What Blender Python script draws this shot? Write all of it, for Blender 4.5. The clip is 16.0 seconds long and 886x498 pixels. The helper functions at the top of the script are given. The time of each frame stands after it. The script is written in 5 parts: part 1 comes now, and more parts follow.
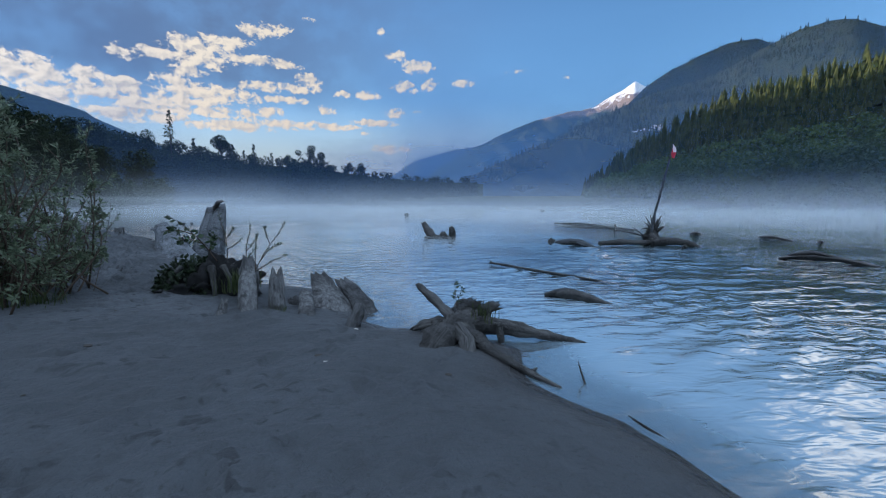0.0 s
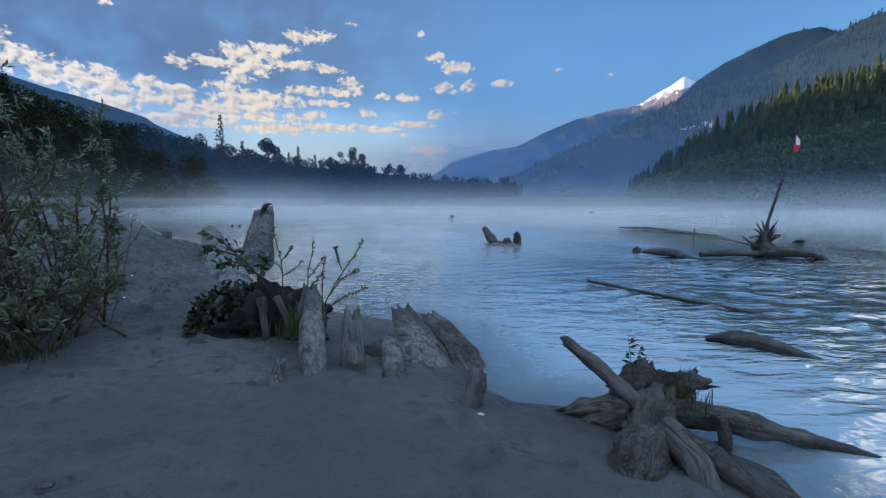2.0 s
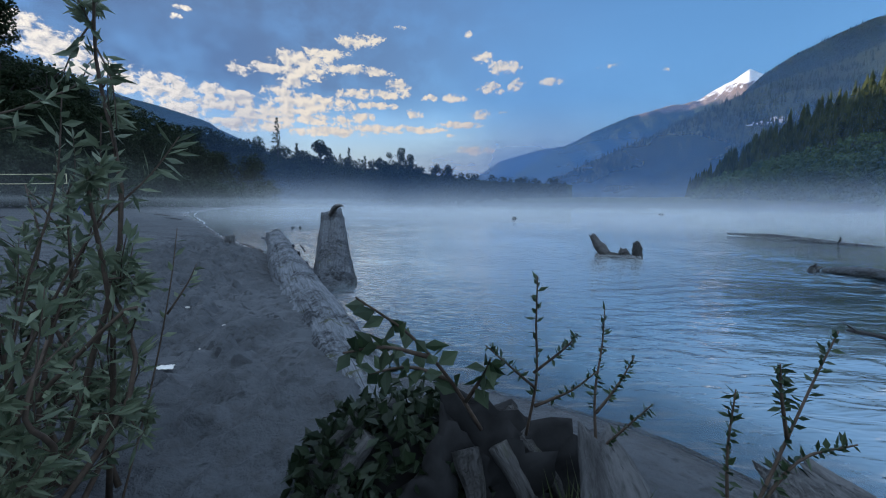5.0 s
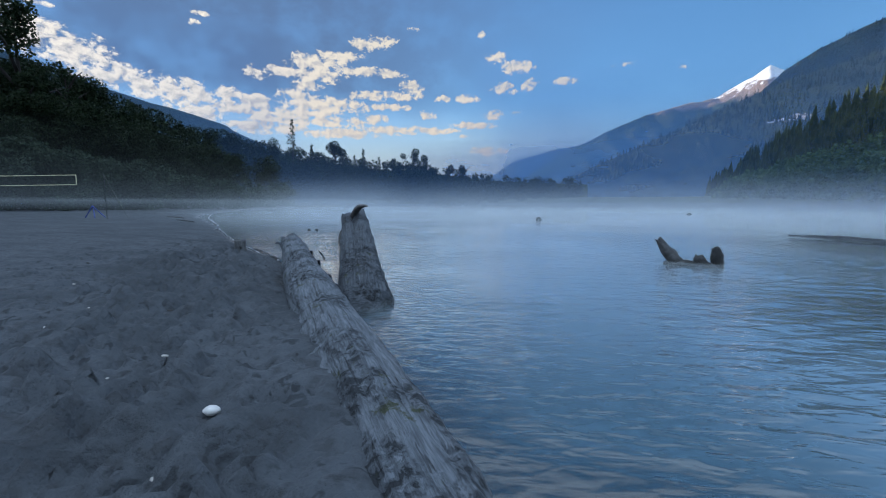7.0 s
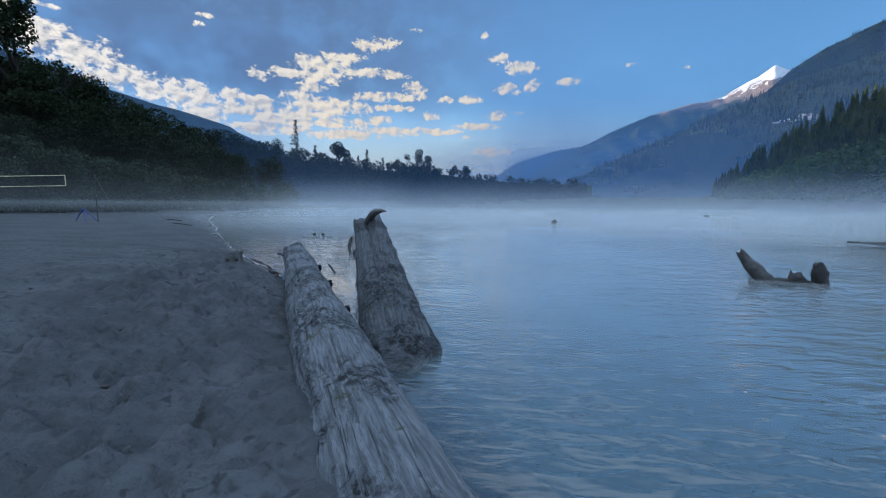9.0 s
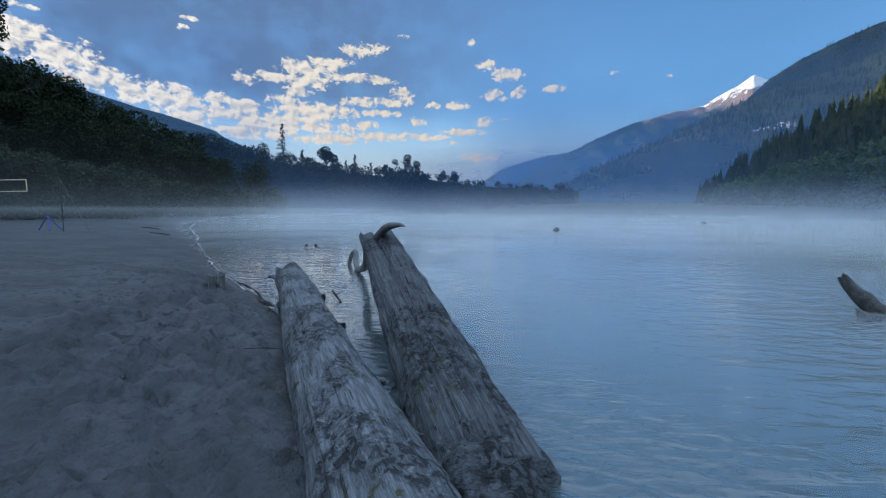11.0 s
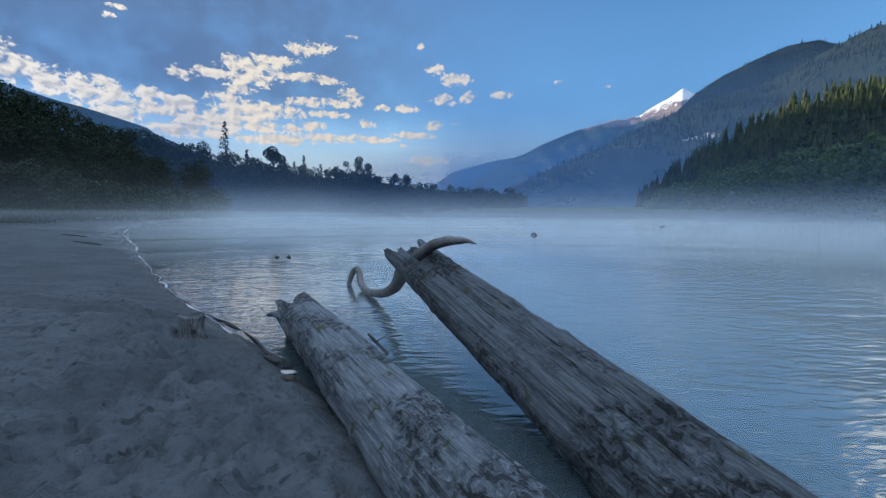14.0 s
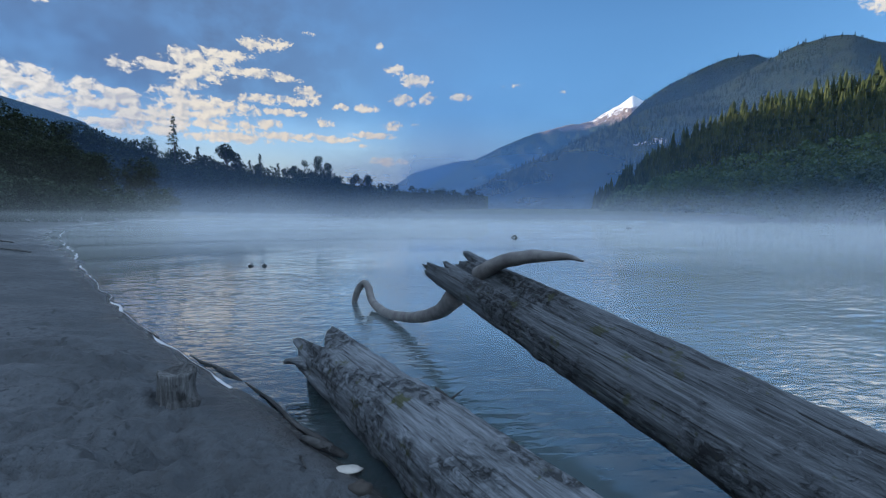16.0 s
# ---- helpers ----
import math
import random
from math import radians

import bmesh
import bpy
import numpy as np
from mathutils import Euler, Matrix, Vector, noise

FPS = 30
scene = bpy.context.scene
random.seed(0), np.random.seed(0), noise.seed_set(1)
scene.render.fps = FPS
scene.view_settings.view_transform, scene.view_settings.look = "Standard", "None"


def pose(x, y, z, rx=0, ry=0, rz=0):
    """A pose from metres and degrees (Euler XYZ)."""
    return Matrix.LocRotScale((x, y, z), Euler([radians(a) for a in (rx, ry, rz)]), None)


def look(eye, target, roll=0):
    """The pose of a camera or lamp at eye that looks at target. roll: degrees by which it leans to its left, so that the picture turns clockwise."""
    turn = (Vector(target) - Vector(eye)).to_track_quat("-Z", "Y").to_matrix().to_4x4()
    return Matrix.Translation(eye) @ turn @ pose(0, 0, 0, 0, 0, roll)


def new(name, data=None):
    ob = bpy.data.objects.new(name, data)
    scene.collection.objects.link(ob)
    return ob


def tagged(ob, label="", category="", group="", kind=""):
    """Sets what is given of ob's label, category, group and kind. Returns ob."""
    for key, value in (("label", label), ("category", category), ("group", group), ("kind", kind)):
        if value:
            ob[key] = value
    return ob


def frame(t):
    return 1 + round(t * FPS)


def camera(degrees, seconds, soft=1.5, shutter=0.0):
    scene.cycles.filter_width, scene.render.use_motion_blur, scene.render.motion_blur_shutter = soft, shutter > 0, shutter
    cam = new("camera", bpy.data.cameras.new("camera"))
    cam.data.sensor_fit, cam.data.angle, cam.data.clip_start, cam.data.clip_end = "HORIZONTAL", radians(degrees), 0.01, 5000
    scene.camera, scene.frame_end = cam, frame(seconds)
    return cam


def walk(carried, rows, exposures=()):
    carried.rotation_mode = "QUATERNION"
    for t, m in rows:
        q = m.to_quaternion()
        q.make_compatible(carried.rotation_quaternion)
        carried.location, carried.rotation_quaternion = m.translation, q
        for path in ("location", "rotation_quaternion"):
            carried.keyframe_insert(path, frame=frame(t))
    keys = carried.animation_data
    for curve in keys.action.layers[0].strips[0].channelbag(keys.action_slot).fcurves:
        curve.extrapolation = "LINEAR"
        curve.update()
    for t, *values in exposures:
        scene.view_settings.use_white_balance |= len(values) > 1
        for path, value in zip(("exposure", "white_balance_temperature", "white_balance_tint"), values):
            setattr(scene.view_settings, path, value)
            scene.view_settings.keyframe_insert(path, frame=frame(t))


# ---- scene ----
cam = camera(92.4, 16.0, soft=1.1)
PATH = [
    (0, (4.243, -1.816, 1.452), (4.525, 0.151, 1.232), 0.2),
    (0.5, (4.1, -1.389, 1.489), (4.355, 0.582, 1.268), 0.2),
    (1, (3.909, -0.957, 1.505), (4.127, 1.019, 1.285), 0.2),
    (1.5, (3.749, -0.497, 1.53), (3.917, 1.483, 1.31), 0.3),
    (2, (3.555, -0.049, 1.521), (3.662, 1.937, 1.303), 0.2),
    (2.5, (3.289, 0.351, 1.534), (3.331, 2.338, 1.317), 0.3),
    (3, (3.033, 0.779, 1.526), (3.017, 2.767, 1.309), 0.3),
    (3.5, (2.776, 1.187, 1.533), (2.715, 3.174, 1.317), 0.2),
    (4, (2.516, 1.594, 1.56), (2.429, 3.58, 1.342), 0.3),
    (6.5, (1.444, 3.686, 1.557), (1.313, 5.67, 1.343), 0.1),
    (7, (1.248, 4.13, 1.524), (1.083, 6.112, 1.31), 0.1),
    (7.5, (1.025, 4.602, 1.508), (0.832, 6.581, 1.294), 0.2),
    (8, (0.767, 5.046, 1.464), (0.561, 7.024, 1.25), 0.1),
    (8.5, (0.571, 5.537, 1.529), (0.372, 7.516, 1.316), 0.1),
    (9, (0.392, 5.973, 1.607), (0.213, 7.954, 1.397), 0.1),
    (9.5, (0.192, 6.41, 1.703), (0.034, 8.393, 1.495), 0.1),
    (12, (-1.3, 8.61, 1.76), (-1.391, 10.6, 1.59), 0.2),
    (12.5, (-1.661, 8.975, 1.758), (-1.725, 10.967, 1.591), 0.2),
    (13, (-2.001, 9.359, 1.824), (-2.019, 11.352, 1.657), 0.3),
    (13.5, (-2.332, 9.747, 1.841), (-2.291, 11.74, 1.672), 0.4),
    (14, (-2.609, 10.126, 1.839), (-2.498, 12.116, 1.669), 0.3),
    (14.5, (-2.883, 10.548, 1.89), (-2.706, 12.533, 1.721), 0.3),
    (15, (-3.213, 10.985, 1.897), (-2.98, 12.964, 1.729), 0.4),
    (15.5, (-3.528, 11.416, 1.874), (-3.258, 13.39, 1.707), 0.4),
    (16, (-3.865, 11.887, 1.882), (-3.57, 13.859, 1.718), 0.4),
]
walk(cam, [(t, look(eye, target, roll)) for t, eye, target, roll in PATH], [(0, 1.46, 6120, 10.5), (5, 1.46, 6100, 10), (8, 1.44, 5980, 8.5), (16, 1.45, 5980, 8.5)])

# ---- light ----
SUN_AZ, SUN_EL = -58.0, 8.3      # degrees from +y to the right, and above the horizon
world = bpy.data.worlds.new("sky")
scene.world = world
world.use_nodes = True
wt = world.node_tree
wt.nodes.clear()


def nd(tree, kind, **values):
    n = tree.nodes.new(kind)
    for k, v in values.items():
        if k in ("operation", "data_type", "blend_type", "sky_type", "sun_disc", "interpolation_type", "clamp", "normalize", "attribute_name"):
            setattr(n, k, v) if k != "clamp" else setattr(n, "use_clamp", v)
        else:
            n.inputs[int(k[1:]) if k[0] == "i" and k[1:].isdigit() else k.replace("_", " ")].default_value = v
    return n


def calc(tree, op, a, b=None, c=None, clamp=False):
    n = tree.nodes.new("ShaderNodeMath")
    n.operation, n.use_clamp = op, clamp
    for k, v in enumerate((a, b, c)):
        if v is None:
            continue
        if isinstance(v, (int, float)):
            n.inputs[k].default_value = v
        else:
            tree.links.new(v, n.inputs[k])
    return n.outputs[0]


def smooth(tree, v, lo, hi, to_lo=0.0, to_hi=1.0):
    n = tree.nodes.new("ShaderNodeMapRange")
    n.interpolation_type = "SMOOTHSTEP"
    tree.links.new(v, n.inputs[0])
    for k, x in zip((1, 2, 3, 4), (lo, hi, to_lo, to_hi)):
        n.inputs[k].default_value = x
    return n.outputs[0]


def blend(tree, fac, a, b):
    n = tree.nodes.new("ShaderNodeMix")
    n.data_type = "RGBA"
    for k, v in ((0, fac), (6, a), (7, b)):
        if isinstance(v, (int, float)):
            n.inputs[k].default_value = v
        elif isinstance(v, tuple):
            n.inputs[k].default_value = (*v, 1)
        else:
            tree.links.new(v, n.inputs[k])
    return n.outputs[2]


sky = nd(wt, "ShaderNodeTexSky", sky_type="NISHITA", sun_disc=False)
sky.sun_elevation, sky.sun_rotation = radians(SUN_EL), radians(SUN_AZ)
sky.altitude, sky.air_density, sky.dust_density, sky.ozone_density = 200, 1.0, 0.0, 3.5
way = wt.nodes.new("ShaderNodeTexCoord").outputs["Generated"]
sep = wt.nodes.new("ShaderNodeSeparateXYZ")
wt.links.new(way, sep.inputs[0])
az = calc(wt, "MULTIPLY", calc(wt, "ARCTAN2", sep.outputs[0], sep.outputs[1]), 57.2958)
el = calc(wt, "MULTIPLY", calc(wt, "ARCSINE", sep.outputs[2]), 57.2958)
comb = wt.nodes.new("ShaderNodeCombineXYZ")
wt.links.new(az, comb.inputs[0])
wt.links.new(calc(wt, "MULTIPLY", el, 1.3), comb.inputs[1])
# broken morning cloud: bearing, height, half width, half height in degrees
CLOUD_BANK = [(-44.4, 14.6, 2.5, 1.42), (-40.8, 13.7, 1.4, 0.76), (-42.1, 12.6, 2.6, 0.65), (-38.5, 12.5, 2.4, 1.13), (-35.1, 11.9, 2.4, 1.53), (-30.8, 12.6, 1.3, 0.67), (-31.0, 11.0, 1.9, 0.87),
              (-28.2, 11.4, 2.0, 1.26), (-33.8, 10.3, 2.2, 1.1), (-20.2, 12.1, 4.3, 0.99), (-23.6, 10.9, 4.2, 0.79), (-22.0, 10.2, 7.7, 0.6), (-27.0, 9.1, 4.6, 0.65), (-18.2, 8.8, 4.3, 0.55),
              (-48.0, 15.6, 2.6, 1.5), (-52.0, 16.5, 3.0, 2.0), (53.8, 20.2, 2.0, 1.7), (56.0, 24.0, 6.0, 4.0)]
CLOUD_STREAKS = [(-28.0, 15.0, 1.0, 0.55), (-24.8, 15.6, 2.8, 0.55), (-20.8, 16.8, 3.1, 0.99), (-17.9, 17.8, 2.8, 0.56), (-15.2, 19.2, 1.3, 0.67), (-13.1, 19.6, 2.0, 0.61), (-20.7, 15.6, 2.5, 0.94),
                 (-15.2, 16.2, 3.7, 0.51), (-11.7, 16.1, 1.9, 0.39), (-23.4, 13.1, 1.7, 0.58), (-21.9, 14.2, 1.6, 0.57), (-12.6, 13.5, 4.0, 0.53), (-9.0, 14.5, 1.3, 0.73), (-11.7, 12.2, 2.3, 0.41),
                 (-13.6, 10.7, 1.6, 0.55), (-11.6, 9.4, 3.7, 0.56), (-5.8, 9.4, 3.1, 0.42), (-0.8, 10.0, 2.7, 0.42), (1.9, 11.2, 1.3, 0.62)]
CLOUD_SCRAPS = [(-6.6, 11.3, 0.9, 0.48), (-1.8, 13.3, 1.3, 0.4), (-4.6, 13.3, 0.9, 0.34), (3.1, 14.4, 1.3, 0.53), (6.2, 14.6, 0.8, 0.59), (2.0, 18.0, 1.0, 0.56), (4.7, 16.8, 1.6, 0.63), (10.7, 15.0, 1.2, 0.38),
                (0.1, 20.6, 0.5, 0.36), (-34.0, 19.4, 0.5, 0.27), (-33.2, 20.3, 0.7, 0.21), (-46.9, 18.2, 0.8, 0.23), (1.3, 6.8, 1.9, 0.43)]
CLOUD_WISPS = [(4.5, 11.5, 0.7, 0.2), (23.8, 15.2, 0.7, 0.23), (17.8, 16.1, 1.6, 0.3), (-8.7, 21.2, 1.0, 0.24), (-1.4, 8.7, 1.6, 0.28), (-35.7, 18.8, 0.2, 0.21), (-47.1, 16.3, 0.5, 0.19)]
puff = None
for rows, grow, body in ((CLOUD_BANK, 1.35, 1.05), (CLOUD_STREAKS, 1.3, 1.0), (CLOUD_SCRAPS, 1.5, 1.0), (CLOUD_WISPS, 1.5, 0.35)):
    for a, e, w, h in rows:
        q = calc(wt, "ADD", calc(wt, "POWER", calc(wt, "MULTIPLY", calc(wt, "SUBTRACT", az, a), 1 / (w * grow)), 2),
                 calc(wt, "POWER", calc(wt, "MULTIPLY", calc(wt, "SUBTRACT", el, e), 1 / (h * grow)), 2))
        m = calc(wt, "SUBTRACT", body, q)
        puff = m if puff is None else calc(wt, "MAXIMUM", puff, m)
puff = calc(wt, "MAXIMUM", puff, -1.6)
curds = nd(wt, "ShaderNodeTexNoise", Scale=0.72, Detail=9, Roughness=0.62, Distortion=0.35)
wt.links.new(comb.outputs[0], curds.inputs["Vector"])
fine = nd(wt, "ShaderNodeTexNoise", Scale=0.16, Detail=4, Roughness=0.55)
wt.links.new(comb.outputs[0], fine.inputs["Vector"])
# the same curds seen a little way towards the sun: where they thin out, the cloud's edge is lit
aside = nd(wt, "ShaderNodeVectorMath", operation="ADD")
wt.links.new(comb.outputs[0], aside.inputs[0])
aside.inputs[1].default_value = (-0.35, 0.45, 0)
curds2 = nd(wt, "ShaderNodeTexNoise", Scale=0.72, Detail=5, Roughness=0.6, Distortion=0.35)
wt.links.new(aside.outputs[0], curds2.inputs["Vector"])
crumbs = nd(wt, "ShaderNodeTexNoise", Scale=2.6, Detail=4, Roughness=0.6)
wt.links.new(comb.outputs[0], crumbs.inputs["Vector"])
thick = calc(wt, "ADD", calc(wt, "MULTIPLY", puff, 0.95), calc(wt, "MULTIPLY", calc(wt, "SUBTRACT", curds.outputs[0], 0.54), 4.0))
thick = calc(wt, "ADD", thick, calc(wt, "MULTIPLY", calc(wt, "SUBTRACT", crumbs.outputs[0], 0.5), 1.3))
cover = smooth(wt, thick, -0.05, 0.65)
lit = smooth(wt, el, 6.0, 17.0)
white = blend(wt, lit, (3.0, 2.5, 1.95), (3.25, 2.85, 2.3))
white = blend(wt, smooth(wt, az, -12, -42), white, (4.3, 3.8, 3.05))      # brighter towards the sun
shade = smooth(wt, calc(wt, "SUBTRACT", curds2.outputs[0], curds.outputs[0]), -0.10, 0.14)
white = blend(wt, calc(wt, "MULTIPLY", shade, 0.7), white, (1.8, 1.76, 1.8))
sunlit = calc(wt, "MULTIPLY", calc(wt, "MULTIPLY", smooth(wt, az, 28, 42), smooth(wt, az, 100, 75)), calc(wt, "MULTIPLY", smooth(wt, el, 18, 26), smooth(wt, el, 52, 40)))
white = blend(wt, sunlit, white, (9.0, 8.3, 7.0))
# a thin grey sheet of high cloud over the left half of the sky
sheet = calc(wt, "MULTIPLY", calc(wt, "MULTIPLY", smooth(wt, az, 28, -22), smooth(wt, el, 5, 15)), smooth(wt, fine.outputs[0], 0.3, 0.6, 0.72, 0.95))
sky_col = blend(wt, sheet, sky.outputs[0], (0.46, 0.73, 1.28))
# pale bright air low over the sunward end of the valley
pale = calc(wt, "MULTIPLY", smooth(wt, el, 13.5, 4.0), calc(wt, "MULTIPLY", smooth(wt, az, 32, 8), smooth(wt, az, -75, -45)))
sky_col = blend(wt, calc(wt, "MULTIPLY", pale, 0.9), sky_col, blend(wt, smooth(wt, az, -15, -50), (1.7, 1.78, 1.78), (2.6, 2.5, 2.3)))
# bright even veil added overhead and behind, out of view, to lift ambient light
veil = calc(wt, "MAXIMUM", smooth(wt, el, 26, 48), calc(wt, "MULTIPLY", smooth(wt, calc(wt, "ABSOLUTE", az), 62, 85), smooth(wt, el, 8, 16)))
sky_col = blend(wt, calc(wt, "MULTIPLY", veil, 0.8), sky_col, (4.3, 5.25, 6.6))
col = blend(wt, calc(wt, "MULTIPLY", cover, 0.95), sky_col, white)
back = nd(wt, "ShaderNodeBackground", Strength=0.1)
wt.links.new(col, back.inputs[0])
out = wt.nodes.new("ShaderNodeOutputWorld")
wt.links.new(back.outputs[0], out.inputs[0])

sun = new("sun", bpy.data.lights.new("sun", "SUN"))
sun.data.energy, sun.data.angle, sun.data.color = 5.0, radians(0.6), (1.0, 0.80, 0.58)
sa, se = radians(SUN_AZ), radians(SUN_EL)
sun.matrix_world = look((0, 0, 100), (-math.sin(sa) * math.cos(se), -math.cos(sa) * math.cos(se), 100 - math.sin(se)))
scene.cycles.transparent_max_bounces = 24


# ---- materials ----
def material(name, rough=0.8, spec=0.3):
    m = bpy.data.materials.new(name)
    m.use_nodes = True
    t = m.node_tree
    b = t.nodes["Principled BSDF"]
    b.inputs["Roughness"].default_value = rough
    b.inputs["Specular IOR Level"].default_value = spec
    return m, t, b


def coords(t, kind="Object", scale=(1, 1, 1)):
    mp = t.nodes.new("ShaderNodeMapping")
    mp.inputs["Scale"].default_value = scale
    if kind == "Fibre":
        t.links.new(nd(t, "ShaderNodeAttribute", attribute_name="fibre").outputs["Vector"], mp.inputs[0])
    else:
        t.links.new(t.nodes.new("ShaderNodeTexCoord").outputs[kind], mp.inputs[0])
    return mp.outputs[0]


def world_pos(t):
    return t.nodes.new("ShaderNodeNewGeometry").outputs["Position"]


def noise_at(t, vec, scale, detail=4, rough=0.55, distort=0.0):
    n = nd(t, "ShaderNodeTexNoise", Scale=scale, Detail=detail, Roughness=rough, Distortion=distort)
    t.links.new(vec, n.inputs["Vector"])
    return n.outputs[0]


def bump(t, b, height, strength, dist, before=None):
    n = nd(t, "ShaderNodeBump", Strength=strength, Distance=dist)
    t.links.new(height, n.inputs["Height"])
    if before is not None:
        t.links.new(before, n.inputs["Normal"])
    t.links.new(n.outputs[0], b.inputs["Normal"])
    return n.outputs[0]


def height_of(t):
    s = t.nodes.new("ShaderNodeSeparateXYZ")
    t.links.new(world_pos(t), s.inputs[0])
    return s.outputs[2]


def sand_material():
    m, t, b = material("river_sand", 0.85, 0.25)
    p = world_pos(t)
    broad = noise_at(t, p, 0.9, 5)
    grain = noise_at(t, p, 160, 2)
    mid = noise_at(t, p, 9, 6, 0.6)
    dry = blend(t, smooth(t, broad, 0.35, 0.65), (0.048, 0.056, 0.063), (0.078, 0.089, 0.10))
    dry = blend(t, calc(t, "MULTIPLY", smooth(t, mid, 0.46, 0.66), 0.75), dry, (0.040, 0.043, 0.047))
    here = t.nodes.new("ShaderNodeSeparateXYZ")
    t.links.new(p, here.inputs[0])
    # the low smooth sand before the stump is still damp
    moist = smooth(t, calc(t, "ADD", here.outputs[1], calc(t, "MULTIPLY", broad, 1.6)), 2.4, 4.2, 0.55, 0.0)
    dry = blend(t, moist, dry, (0.040, 0.046, 0.051))
    dry = blend(t, calc(t, "MULTIPLY", grain, 0.25), dry, (0.14, 0.145, 0.15))
    # dark spots and dashes put the shade of trodden hollows into the colour
    spots = noise_at(t, p, 26, 4, 0.6)
    dry = blend(t, smooth(t, spots, 0.60, 0.70, 0.0, 0.55), dry, (0.035, 0.036, 0.037))
    hollow_shade = calc(t, "MULTIPLY", smooth(t, noise_at(t, p, 6.5, 2, 0.5, 0.6), 0.60, 0.67), smooth(t, broad, 0.40, 0.56))
    dry = blend(t, calc(t, "MULTIPLY", hollow_shade, 0.7), dry, (0.026, 0.029, 0.032))
    z = calc(t, "ADD", height_of(t), calc(t, "MULTIPLY", calc(t, "SUBTRACT", broad, 0.5), 0.08))
    wet = smooth(t, z, 0.02, 0.11, 1.0, 0.0)
    col = blend(t, wet, dry, (0.042, 0.043, 0.044))
    soaked = smooth(t, height_of(t), 0.012, 0.045, 1.0, 0.0)
    col = blend(t, smooth(t, z, 1.6, 2.4), col, (0.035, 0.045, 0.02))
    t.links.new(col, b.inputs["Base Color"])
    t.links.new(calc(t, "SUBTRACT", calc(t, "SUBTRACT", 0.88, calc(t, "MULTIPLY", wet, 0.45)), calc(t, "MULTIPLY", soaked, 0.25)), b.inputs["Roughness"])
    n1 = bump(t, b, mid, 1.0, 0.08)
    bump(t, b, grain, 0.3, 0.004, n1)
    return m


def wood_material(name, light, dark, grain=(0.5, 9, 9), moss=0.0, rough=0.8, cracks=0.85, flakes=0.8, along="Object"):
    """Weathered wood: bare silvery fibre with long checks, and patches of pocked, flaking old bark."""
    m, t, b = material(name, rough, 0.25)
    fibre = noise_at(t, coords(t, along, grain), 3.0, 8, 0.62, 0.25)
    hair = noise_at(t, coords(t, along, (grain[0] * 2, grain[1] * 3, grain[2] * 3)), 4.0, 4, 0.6, 0.15)
    crack = noise_at(t, coords(t, along, (grain[0] * 0.45, grain[1], grain[2])), 2.4, 3, 0.5, 0.5)
    patch = noise_at(t, coords(t, along, (0.6, 1.0, 1.0)), 2.3, 5, 0.62, 0.3)
    col = blend(t, smooth(t, fibre, 0.32, 0.66), tuple(d * 0.75 + l * 0.25 for d, l in zip(dark, light)), light)
    col = blend(t, smooth(t, hair, 0.48, 0.68, 0.0, 0.6), col, dark)
    col = blend(t, smooth(t, patch, 0.44, 0.60, 0.0, 0.55), col, tuple(d * 0.6 + l * 0.25 for d, l in zip(dark, light)))
    slit = smooth(t, crack, 0.335, 0.375, 1.0, 0.0)
    col = blend(t, calc(t, "MULTIPLY", slit, cracks), col, (0.012, 0.012, 0.012))
    flake = noise_at(t, coords(t, along, (grain[0] ** 0.5, 1.0, 1.0)), 13.0, 6, 0.68, 0.6)
    bark = smooth(t, patch, 0.47, 0.57)
    pits = calc(t, "MULTIPLY", smooth(t, flake, 0.50, 0.56), bark)
    col = blend(t, calc(t, "MULTIPLY", pits, flakes), col, tuple(c * 0.3 for c in dark))
    curl = calc(t, "MULTIPLY", smooth(t, flake, 0.45, 0.38), smooth(t, patch, 0.43, 0.52))
    col = blend(t, calc(t, "MULTIPLY", curl, 0.7 * flakes), col, tuple(min(0.6, c * 1.3) for c in light))
    if moss:
        green = noise_at(t, coords(t, along), 4.0, 6, 0.7)
        col = blend(t, smooth(t, green, 0.58, 0.66, 0.0, moss), col, (0.045, 0.05, 0.018))
    t.links.new(col, b.inputs["Base Color"])
    n1 = bump(t, b, fibre, 0.7, 0.03)
    n2 = bump(t, b, calc(t, "SUBTRACT", 1.0, slit), 0.7, 0.03, n1)
    n3 = bump(t, b, hair, 0.5, 0.01, n2)
    bump(t, b, calc(t, "SUBTRACT", calc(t, "MULTIPLY", curl, 0.5), pits), 0.8, 0.03, n3)
    return m


def leaf_material(name, a, c, seed_scale=3.0, spec=0.35):
    m, t, b = material(name, 0.55, spec)
    n = t.nodes.new("ShaderNodeNewGeometry")
    col = blend(t, n.outputs["Random Per Island"], a, c)
    col = blend(t, calc(t, "MULTIPLY", noise_at(t, world_pos(t), seed_scale, 3), 0.5), col, tuple(x * 0.45 for x in a))
    t.links.new(col, b.inputs["Base Color"])
    glow = nd(t, "ShaderNodeBsdfTranslucent")
    t.links.new(col, glow.inputs[0])
    mix = nd(t, "ShaderNodeMixShader", i0=0.3)
    t.links.new(b.outputs[0], mix.inputs[1])
    t.links.new(glow.outputs[0], mix.inputs[2])
    t.links.new(mix.outputs[0], t.nodes["Material Output"].inputs[0])
    return m


